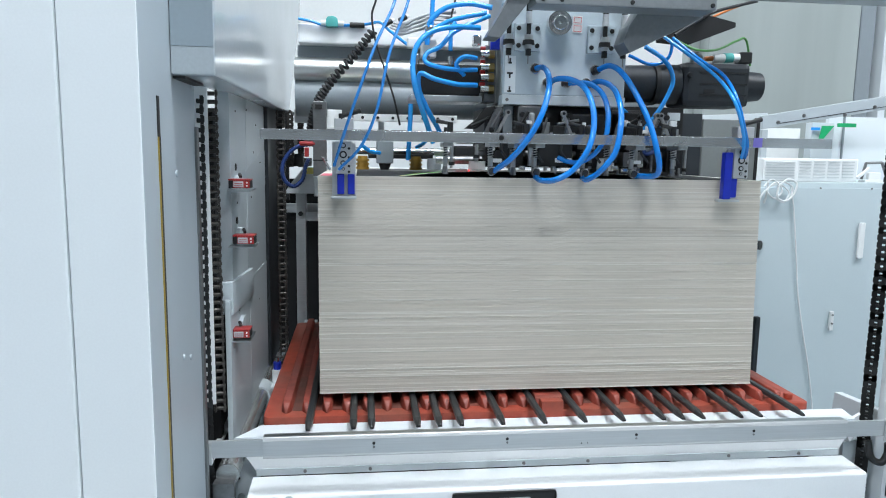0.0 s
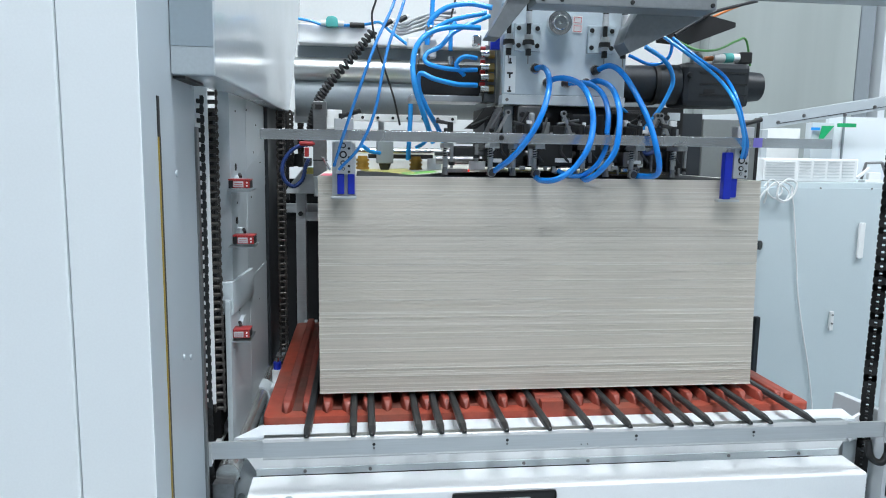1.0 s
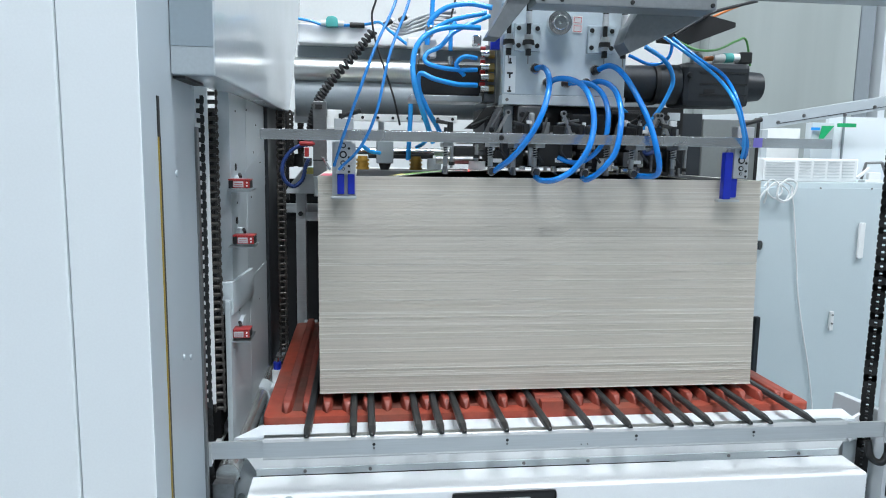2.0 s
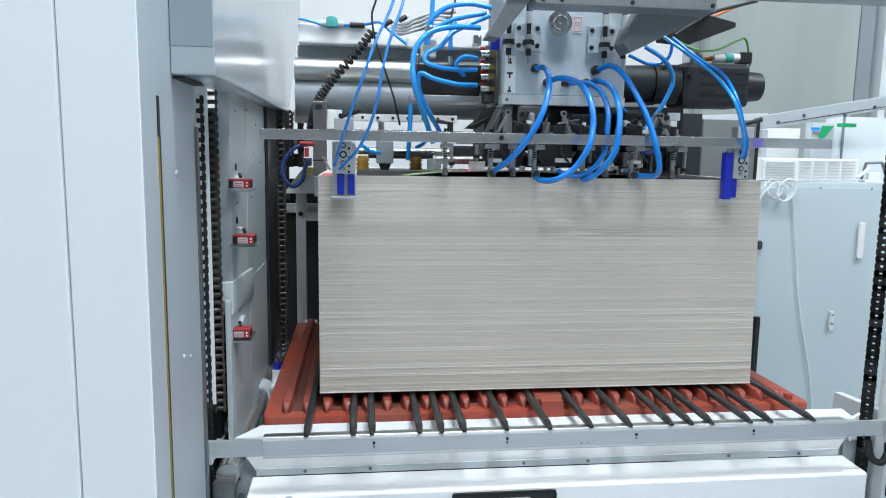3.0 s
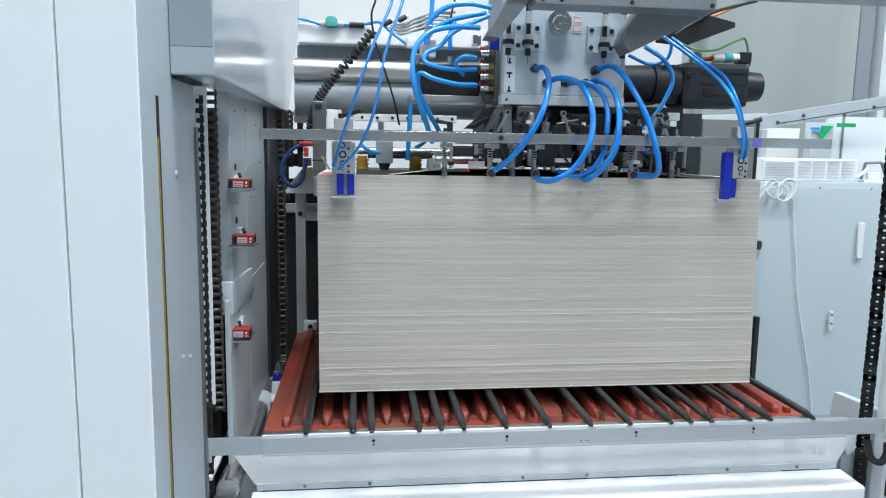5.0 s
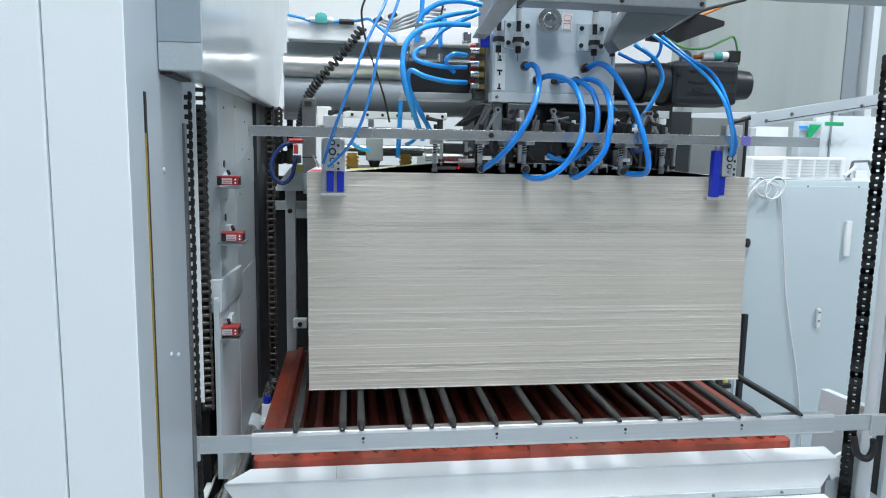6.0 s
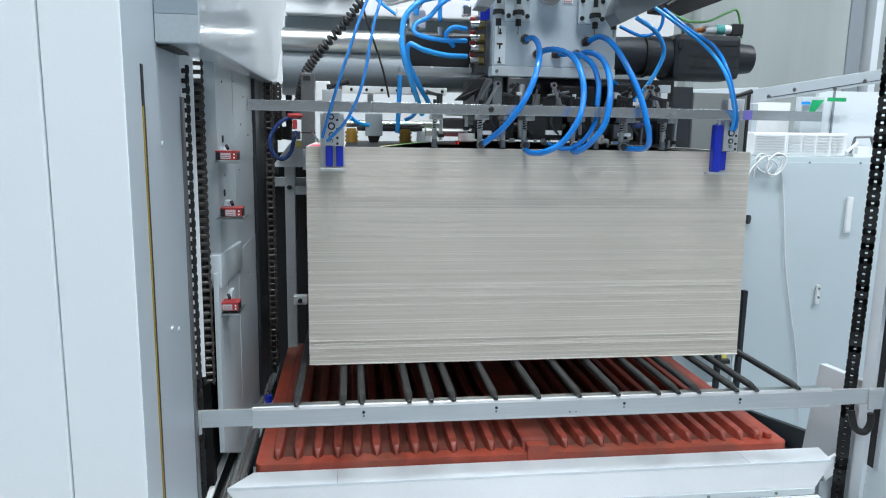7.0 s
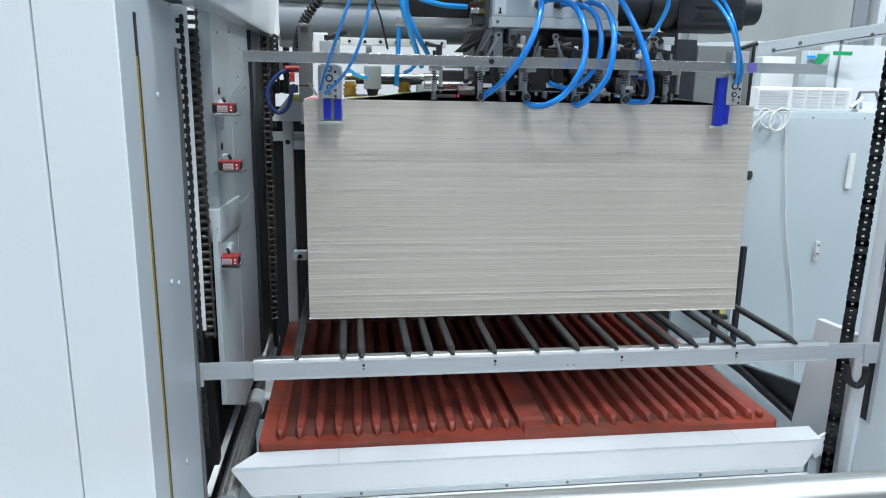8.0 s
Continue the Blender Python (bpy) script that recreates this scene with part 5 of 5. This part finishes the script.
for x, z in ((1.68, 1.458), (1.79, 1.487), (1.968, 1.493), (2.097, 1.528)):
    bolt(gd, x, 2.72, z, 0.008)

rcol = thing("side_column", (1.2, 1.2, 0), "pale grey machine column with a vertical guide slot", "machine panel")
sp = part("side_panel", box(B(), 1.2, 1.23, 1.0, 1.4, 0, 2.6, 0.003), paint_grey, rcol)
part("slot", box(B(), 1.1985, 1.2005, 1.378, 1.3995, 0.55, 1.4, 0.0005), black_metal, sp, "dark guide slot")
part("slot_edge", box(B(), 1.197, 1.1995, 1.366, 1.3775, 0.55, 1.4, 0.0005), guard_paint, sp, "grey slot edging")
part("front_panel", box(B(), 1.231, 2.4, 1.0, 1.03, 0, 2.6, 0.003), paint_white, rcol)
bolt(rcol, 1.2, 1.24, 0.55, 0.006, (-1, 0, 0), steel_brushed)
part("lower_panel", prism(B(), [(1.442, 0.2), (1.67, 0.2), (1.6, 0.728), (1.442, 0.738)], "x", 1.2, 1.22, 0.002), paint_white, rcol)
part("channel", box(B(), 1.19, 1.2, 1.401, 1.435, 0.0, 2.4), paint_white, rcol)
chain(1.165, 1.44, 0.35, 1.55, -38, half=0.0135, mat=black_metal)
chain(1.193, 1.378, 0.93, 1.6, -38, mat=black_metal)
hk = thing("cable_guide", (1.17, 1.38, 0.68), "black plastic cable guide hook under the rail", "hook")
part("hook", sweep(B(), spline([(1.168, 1.37, 0.69), (1.169, 1.37, 0.665), (1.156, 1.37, 0.646), (1.139, 1.38, 0.654), (1.134, 1.39, 0.69)]), 0.0078, 10), black_metal, hk, "", True)
pst = thing("rear_post", (1.405, 2.31, 0.3), "thin dark steel post behind the stack", "post")
part("post", box(B(), 1.397, 1.414, 2.3, 2.32, 0.3, 0.753, 0.002), motor_paint, pst)
pst2 = thing("rear_post", (1.324, 2.31, 0.3), "thin dark steel post with a yellow tag behind the stack", "post")
part("post", box(B(), 1.316, 1.333, 2.3, 2.32, 0.3, 0.62, 0.002), motor_paint, pst2)
part("tag", box(B(), 1.349, 1.368, 2.321, 2.331, 0.45, 0.53, 0.002), print_yellow, pst2, "yellow tag")
part("tag_arm", box(B(), 1.3335, 1.3685, 2.3, 2.3205, 0.48, 0.495), motor_paint, pst2)
base = thing("ground_plate", (1.3, 2.2, 0), "pale grey machine base plate with dark hoses", "machine base")
part("plate", box(B(), 1.05, 1.5, 1.6, 2.59, 0.28, 0.3, 0.004), floor_paint, base)
part("wedge", prism(B(), [(2.12, 0.385), (1.74, 0.462), (1.74, 0.352)], "x", 1.32, 1.34, 0.002), motor_paint, base, "dark wedge cover")
part("hose", sweep(B(), spline([(1.3, 2.3, 0.37), (1.305, 2.1, 0.378), (1.305, 1.95, 0.367), (1.305, 1.8, 0.355), (1.305, 1.62, 0.33), (1.3, 1.5, 0.315)]), 0.0125, 12), rubber, base, "thick dark hose", True)
part("hose", sweep(B(), spline([(1.36, 2.3, 0.35), (1.345, 2.1, 0.372), (1.33, 1.95, 0.36), (1.322, 1.85, 0.345), (1.31, 1.7, 0.318)]), 0.0075, 12), cable_grey, base, "pale grey hose", True)

# ---- hoses and cables ----
HOSE = {}


def hose(name, pts, r, mat, label):
    path = spline(pts, 8)
    h = thing(name, pts[-1], label, "hose" if name == "air_hose" else "cable")
    part("tube", sweep(B(), path, r, 12, 0.12 if mat is hose_navy else 0.0), mat, h, "", True)
    if name == "air_hose" and r > 0.0055 and mat is hose_blue and pts[0][1] < 1.62:
        a, d = path[0], (path[0] - path[1]).normalized()
        part("end_sleeve", rod(B(), a - d * 0.012, a + d * 0.004, r * 1.25, 14), rubber, h, "black end sleeve", True)
    return h


HOSE['suction_1'] = hose('air_hose', [(0.393, 1.615, 1.51), (0.405, 1.576, 1.509), (0.407, 1.534, 1.486), (0.397, 1.496, 1.447), (0.378, 1.474, 1.398), (0.352, 1.476, 1.35), (0.322, 1.5, 1.308), (0.291, 1.55, 1.276)], 0.0065, hose_blue, 'glossy blue polyurethane air hose')
HOSE['suction_2'] = hose('air_hose', [(0.424, 1.615, 1.478), (0.438, 1.582, 1.486), (0.461, 1.55, 1.482), (0.479, 1.51, 1.462), (0.485, 1.47, 1.423), (0.486, 1.455, 1.376), (0.471, 1.44, 1.329), (0.445, 1.45, 1.287), (0.412, 1.46, 1.265), (0.393, 1.505, 1.26), (0.389, 1.55, 1.266)], 0.0065, hose_blue, 'glossy blue polyurethane air hose')
HOSE['suction_3'] = hose('air_hose', [(0.465, 1.615, 1.4795), (0.51, 1.58, 1.4774), (0.5318, 1.545, 1.4539), (0.5395, 1.522, 1.416), (0.5375, 1.512, 1.385), (0.5355, 1.51, 1.365)], 0.006, hose_blue, 'glossy blue polyurethane air hose')
HOSE['suction_3_low'] = hose('air_hose', [(0.539, 1.519, 1.41), (0.5375, 1.512, 1.385), (0.535, 1.51, 1.365), (0.5233, 1.513, 1.3356), (0.5058, 1.522, 1.313), (0.4852, 1.54, 1.3001), (0.4623, 1.555, 1.302), (0.4453, 1.57, 1.3104)], 0.0055, hose_blue, 'glossy blue lower hose end on a moving sucker')
HOSE['black_2'] = hose('cable', [(0.25, 1.9, 1.735), (0.246, 1.9, 1.714), (0.238, 1.9, 1.678), (0.234, 1.9, 1.64), (0.232, 1.9, 1.6)], 0.0028, rubber, 'thin black rubber cable')
HOSE['suction_4'] = hose('air_hose', [(0.515, 1.615, 1.476), (0.536, 1.581, 1.483), (0.554, 1.54, 1.465), (0.553, 1.49, 1.426), (0.55, 1.47, 1.384), (0.539, 1.462, 1.326), (0.514, 1.475, 1.285), (0.495, 1.506, 1.264), (0.498, 1.55, 1.265)], 0.0065, hose_blue, 'glossy blue polyurethane air hose')
HOSE['suction_5'] = hose('air_hose', [(0.536, 1.615, 1.508), (0.56, 1.581, 1.518), (0.579, 1.545, 1.496), (0.6, 1.508, 1.445), (0.622, 1.485, 1.386), (0.634, 1.471, 1.334), (0.646, 1.478, 1.292), (0.648, 1.51, 1.273), (0.621, 1.56, 1.272)], 0.0065, hose_blue, 'glossy blue polyurethane air hose')
HOSE['loop_1'] = hose('air_hose', [(0.673, 1.66, 1.575), (0.725, 1.664, 1.545), (0.751, 1.668, 1.501), (0.734, 1.672, 1.449), (0.704, 1.676, 1.401), (0.68, 1.68, 1.37)], 0.0055, hose_light, 'glossy light-blue thin air hose')
HOSE['loop_2'] = hose('air_hose', [(0.612, 1.64, 1.431), (0.665, 1.695, 1.408), (0.722, 1.75, 1.377)], 0.004, hose_light, 'glossy light-blue thin air hose')
HOSE['loop_3'] = hose('air_hose', [(0.649, 1.7, 1.559), (0.704, 1.695, 1.538), (0.743, 1.69, 1.552), (0.75, 1.685, 1.587), (0.728, 1.68, 1.602)], 0.004, hose_blue, 'glossy blue polyurethane air hose')
HOSE['gauge_1'] = hose('air_hose', [(0.72, 1.66, 1.598), (0.767, 1.607, 1.546), (0.798, 1.543, 1.495), (0.801, 1.47, 1.442), (0.824, 1.47, 1.389), (0.847, 1.495, 1.337), (0.861, 1.545, 1.281)], 0.004, hose_light, 'glossy light-blue thin air hose')
HOSE['gauge_2'] = hose('air_hose', [(0.75, 1.68, 1.6), (0.791, 1.613, 1.541), (0.813, 1.547, 1.502), (0.812, 1.48, 1.449), (0.83, 1.473, 1.389), (0.855, 1.495, 1.337), (0.868, 1.545, 1.29)], 0.004, hose_blue, 'glossy blue polyurethane air hose')
HOSE['green'] = hose('cable', [(0.759, 1.7, 1.603), (0.829, 1.724, 1.582), (0.899, 1.748, 1.587), (0.96, 1.768, 1.613), (0.995, 1.784, 1.619), (1.021, 1.8, 1.556)], 0.003, cable_green, 'thin green earth cable')
HOSE['drop_1'] = hose('air_hose', [(0.08, 1.62, 1.723), (0.071, 1.524, 1.631), (0.03, 1.473, 1.533), (-0.002, 1.457, 1.444), (-0.033, 1.47, 1.356), (-0.056, 1.508, 1.286)], 0.0031, hose_thin, 'thin translucent blue air tube')
HOSE['drop_2'] = hose('air_hose', [(0.108, 1.62, 1.724), (0.095, 1.524, 1.632), (0.056, 1.473, 1.519), (0.03, 1.457, 1.399), (-0.002, 1.47, 1.326), (-0.046, 1.508, 1.279)], 0.0031, hose_thin, 'thin translucent blue air tube')
HOSE['black'] = hose('cable', [(0.043, 1.9, 1.762), (0.039, 1.908, 1.707), (0.029, 1.917, 1.669), (0.039, 1.925, 1.606), (0.064, 1.933, 1.533), (0.089, 1.942, 1.46), (0.106, 1.95, 1.389)], 0.0028, rubber, 'thin black rubber cable')
# bunch hoses and risers: front light put in through the lighter blue
HOSE['bunch_1'] = hose('air_hose', [(0.284, 1.72, 1.614), (0.224, 1.705, 1.612), (0.167, 1.69, 1.598), (0.132, 1.678, 1.566), (0.12, 1.67, 1.524), (0.124, 1.662, 1.471), (0.143, 1.682, 1.418), (0.161, 1.716, 1.378), (0.177, 1.75, 1.342)], 0.0065, hose_light, 'glossy light-blue thin air hose')
HOSE['bunch_2'] = hose('air_hose', [(0.278, 1.72, 1.516), (0.225, 1.703, 1.513), (0.173, 1.686, 1.518), (0.149, 1.686, 1.529), (0.156, 1.694, 1.549), (0.188, 1.707, 1.567), (0.227, 1.729, 1.607), (0.312, 1.75, 1.649)], 0.0055, hose_light, 'glossy light-blue thin air hose')
HOSE['bunch_3'] = hose('air_hose', [(0.276, 1.7, 1.478), (0.224, 1.687, 1.478), (0.172, 1.674, 1.487), (0.138, 1.679, 1.499), (0.137, 1.691, 1.462), (0.164, 1.714, 1.411), (0.19, 1.757, 1.376), (0.211, 1.8, 1.34)], 0.006, hose_light, 'glossy light-blue thin air hose')
HOSE['bunch_4'] = hose('air_hose', [(0.274, 1.7, 1.541), (0.242, 1.693, 1.542), (0.225, 1.7, 1.524), (0.247, 1.72, 1.503)], 0.0055, hose_light, 'glossy light-blue thin air hose')
HOSE['bunch_5'] = hose('air_hose', [(0.323, 1.78, 1.674), (0.265, 1.785, 1.682), (0.209, 1.79, 1.671), (0.17, 1.795, 1.636), (0.164, 1.8, 1.582)], 0.0065, hose_light, 'glossy light-blue thin air hose')
HOSE['bunch_6'] = hose('air_hose', [(0.31, 1.78, 1.661), (0.259, 1.785, 1.651), (0.222, 1.79, 1.641), (0.183, 1.795, 1.62), (0.159, 1.8, 1.589)], 0.006, hose_light, 'glossy light-blue thin air hose')
HOSE['riser_1'] = hose('air_hose', [(0.187, 1.85, 1.77), (0.182, 1.85, 1.701), (0.179, 1.85, 1.637)], 0.006, hose_light, 'glossy light-blue thin air hose')
HOSE['riser_2'] = hose('air_hose', [(0.229, 1.76, 1.632), (0.218, 1.755, 1.607), (0.217, 1.75, 1.563)], 0.0055, hose_light, 'glossy light-blue thin air hose')
HOSE['riser_3'] = hose('air_hose', [(0.135, 1.95, 1.456), (0.134, 1.95, 1.4), (0.129, 1.95, 1.294)], 0.0065, hose_light, 'glossy light-blue thin air hose')
HOSE['feed_1'] = hose('air_hose', [(-0.1716, 2.05, 1.6782), (-0.1347, 2.05, 1.6719), (-0.1131, 2.05, 1.6651), (-0.0916, 2.055, 1.6637), (-0.0416, 2.055, 1.6654), (0.0181, 2.05, 1.6698), (0.0515, 2.0, 1.6669), (0.0774, 1.95, 1.6373), (0.1217, 1.88, 1.592)], 0.004, hose_light, 'glossy light-blue thin air hose')
HOSE['under_1'] = hose('air_hose', [(0.002, 1.7, 1.331), (0.022, 1.725, 1.318), (0.046, 1.75, 1.314)], 0.005, hose_light, 'glossy light-blue thin air hose')
HOSE['under_2'] = hose('air_hose', [(0.186, 1.9, 1.362), (0.165, 1.9, 1.339), (0.145, 1.9, 1.328)], 0.005, hose_light, 'glossy light-blue thin air hose')
for k in range(8):
    a, b = 0.0085 * (k % 4), 0.011 * (k // 4)
    hose('cable', [(0.075 + a * 0.5, 1.99 + b, 1.648 + a * 0.7), (0.108 + a * 0.4, 1.98, 1.634 + a + b * 0.3), (0.15, 1.967 + b, 1.645 + a * 1.2), (0.2 - b, 1.957, 1.662 + a * 1.1 - b), (0.255, 1.945 + b, 1.652 + a * 1.6)], 0.0033, cable_grey, 'thin grey control cable in a bundle')
for x, z in ((0.073, 1.66), (0.112, 1.672), (0.21, 1.688)):
    tie = thing("cable_plug", (x, 1.96, z), "black plastic cable plug in the cable bundle", "plug")
    part("body", rod(B(), (x - 0.009, 1.955, z - 0.006), (x + 0.009, 1.962, z + 0.005), 0.007, 12), black_metal, tie, "", True)
    part("collar", rod(B(), (x + 0.0092, 1.962, z + 0.005), (x + 0.015, 1.964, z + 0.0085), 0.0055, 12), plastic_white, tie, "white collar", True)
HOSE['overhead_1'] = hose('cable', [(0.764, 1.7, 1.611), (0.819, 1.712, 1.645), (0.87, 1.725, 1.673), (0.932, 1.738, 1.692), (0.998, 1.75, 1.71)], 0.004, rubber, 'thin black rubber cable')
HOSE['overhead_2'] = hose('cable', [(0.773, 1.73, 1.611), (0.826, 1.742, 1.639), (0.886, 1.755, 1.668), (0.963, 1.768, 1.701), (1.045, 1.78, 1.729)], 0.003, cable_orange, 'thin orange insulated control cable')
HOSE['air_line'] = hose('air_hose', [(-0.11, 2.0, 1.331), (-0.145, 1.996, 1.333), (-0.18, 1.991, 1.323), (-0.206, 1.987, 1.295), (-0.215, 1.982, 1.264), (-0.207, 1.982, 1.233), (-0.184, 1.987, 1.218), (-0.161, 1.991, 1.237), (-0.152, 1.996, 1.272), (-0.144, 2.0, 1.294)], 0.0056, hose_navy, 'segmented navy blue coolant-style hose')
HOSE['white_1'] = hose('cable', [(1.672, 2.585, 1.206), (1.693, 2.585, 1.107), (1.7176, 2.585, 0.938), (1.7394, 2.585, 0.778), (1.7762, 2.585, 0.6145), (1.8116, 2.585, 0.472), (1.8448, 2.585, 0.303), (1.87, 2.585, 0.12)], 0.003, cable_white, 'thin white power cable')
HOSE['white_2'] = hose('cable', [(1.567, 2.57, 1.228), (1.567, 2.577, 1.173), (1.565, 2.585, 1.139)], 0.004, cable_white, 'thin white power cable')
HOSE['white_4'] = hose('cable', [(1.544, 2.56, 1.206), (1.579, 2.56, 1.233), (1.62, 2.56, 1.194), (1.595, 2.56, 1.159), (1.56, 2.56, 1.189), (1.598, 2.56, 1.224), (1.661, 2.56, 1.207), (1.655, 2.56, 1.163)], 0.003, cable_white, 'thin white power cable')
HOSE['white_5'] = hose('cable', [(1.526, 2.565, 1.127), (1.549, 2.565, 1.184), (1.602, 2.565, 1.215), (1.652, 2.565, 1.185), (1.632, 2.565, 1.145), (1.593, 2.565, 1.163)], 0.003, cable_white, 'thin white power cable')
HOSE['white_3'] = hose('cable', [(1.598, 2.55, 1.207), (1.597, 2.55, 1.164), (1.631, 2.55, 1.151), (1.662, 2.55, 1.175), (1.672, 2.55, 1.219), (1.635, 2.55, 1.234), (1.598, 2.55, 1.207)], 0.004, cable_white, 'thin white power cable')
COIL = [(0.032, 1.95, 1.636), (-0.013, 1.95, 1.576), (-0.073, 1.95, 1.508), (-0.108, 1.95, 1.459), (-0.124, 1.95, 1.417), (-0.134, 1.95, 1.369)]
bm = B()
path = spline(COIL, 60)
turns = []
for i, p in enumerate(path):
    d = (path[min(i + 1, len(path) - 1)] - path[max(i - 1, 0)]).normalized()
    s = d.cross(Vector((0, 1, 0))).normalized()
    u = s.cross(d)
    a = i * 2 * math.pi / 11
    turns.append(p + 0.0095 * (math.cos(a) * s + math.sin(a) * u))
coil = thing("coiled_cable", COIL[-1], "black coiled spring cable", "cable")
part("coil", sweep(bm, turns, 0.0042, 8), rubber, coil, "", True)


# ---- movement ----
def motions():
    drop = [(0.0, 0.0), (4.0, 0.0), (4.4, 0.0), (4.55, -0.003), (4.7, -0.012), (5.0, -0.0335), (5.4, -0.062), (5.8, -0.091), (6.0, -0.105), (6.5, -0.141), (7.0, -0.176), (7.5, -0.211), (8.0, -0.246)]
    for ob in (table, pallet, blue_v):
        x, y, z = ob.location
        walk(ob, [(t, pose(x, y, z + dz)) for t, dz in drop])
    lift = [(0.0, 0.0), (2.7, 0.0), (3.0, 0.003), (3.4, 0.0062), (4.0, 0.0075), (4.4, 0.0075), (8.0, 0.0075)]
    x, y, z = rail.location
    walk(rail, [(0.0, pose(x, y, z + 0.0025)), (0.4, pose(x, y, z))] + [(t, pose(x, y, z + dz)) for t, dz in lift[1:]])
    slide = [(0.0, 0.038), (0.1, 0.028), (0.2, 0.018), (0.3, 0.01), (0.5, 0.002), (0.8, 0.0)]
    for ob, rx in zip(RODS, ROD_X):
        x, y, z = rx, ob.location.y, ob.location.z
        walk(ob, [(t, pose(x, y + dy, z)) for t, dy in slide] + [(t, pose(x, y, z + dz * 0.9)) for t, dz in lift[1:]])
    x, y, z = pile.location
    walk(pile, [(0.0, pose(x, y, z)), (2.7, pose(x, y, z)), (3.4, pose(x, y, z + 0.0028)), (4.4, pose(x, y, z + 0.003)), (8.0, pose(x, y, z + 0.003))])
    period, start = 0.656, 0.3 - 0.656
    cycle = ((0.0, 0.02, -0.022, 4.2), (0.05, 0.1, -0.016, 3.4), (0.1, 0.02, -0.014, 0.8), (0.17, 0.0, -0.008, 0), (0.34, 0.0, -0.01, 0.3), (0.48, 0.0, -0.014, 1.6), (0.58, 0.0, -0.012, 0.8), (0.68, 0.0, 0.0, 0), (0.86, 0.0, 0.002, 0), (0.94, 0.0, -0.004, 1.2))
    x, y, z = lifted.location
    rows = []
    for k in range(15):
        for ph, dy, dz, tip in cycle:
            t = round((start + (k + ph) * period) * FPS) / FPS
            if 0 < t < 8 and (not rows or t > rows[-1][0]):
                rows.append((t, pose(x, y + dy, z + dz, tip)))
    walk(lifted, [(0.0, pose(x, y, z - 0.014))] + rows + [(8.0, pose(x, y, z))])
    for i, ob in enumerate(STEMS):
        x, y, z = ob.location
        rows = []
        for k in range(15):
            for ph, dz in ((0.0, 0.004), (0.12, -0.0), (0.35, 0.006), (0.6, 0.004), (0.85, 0.006)):
                t = round((start + (k + ph) * period) * FPS) / FPS
                if 0 < t < 8:
                    rows.append((t, pose(x, y, z + dz * (1 if i % 2 else 0.6))))
        walk(ob, [(0.0, rows[0][1])] + rows + [(8.0, rows[-1][1])])
    for key, amp, shift in (("drop_1", 2.0, 0.0), ("drop_2", 2.0, 0.1), ("suction_4", 1.5, 0.2), ("suction_2", 1.2, 0.35)):
        ob = HOSE[key]
        x, y, z = ob.location
        rows = [(0.1 * k, pose(x, y, z, 0, amp * math.sin(2 * math.pi * (0.1 * k / period + shift)) * 0.5, 0)) for k in range(81)]
        walk(ob, rows)

    ob = HOSE['suction_3_low']
    x, y, z = ob.location
    rows = []
    for k in range(15):
        for ph, dz in ((0.0, -0.03), (0.45, -0.03), (0.6, 0.0), (0.74, 0.0), (0.86, -0.03)):
            t = round((start + (k + ph) * period) * FPS) / FPS
            if 0 < t < 8:
                rows.append((t, pose(x, y, z + dz)))
    walk(ob, [(0.0, rows[0][1])] + rows + [(8.0, rows[-1][1])])


motions()
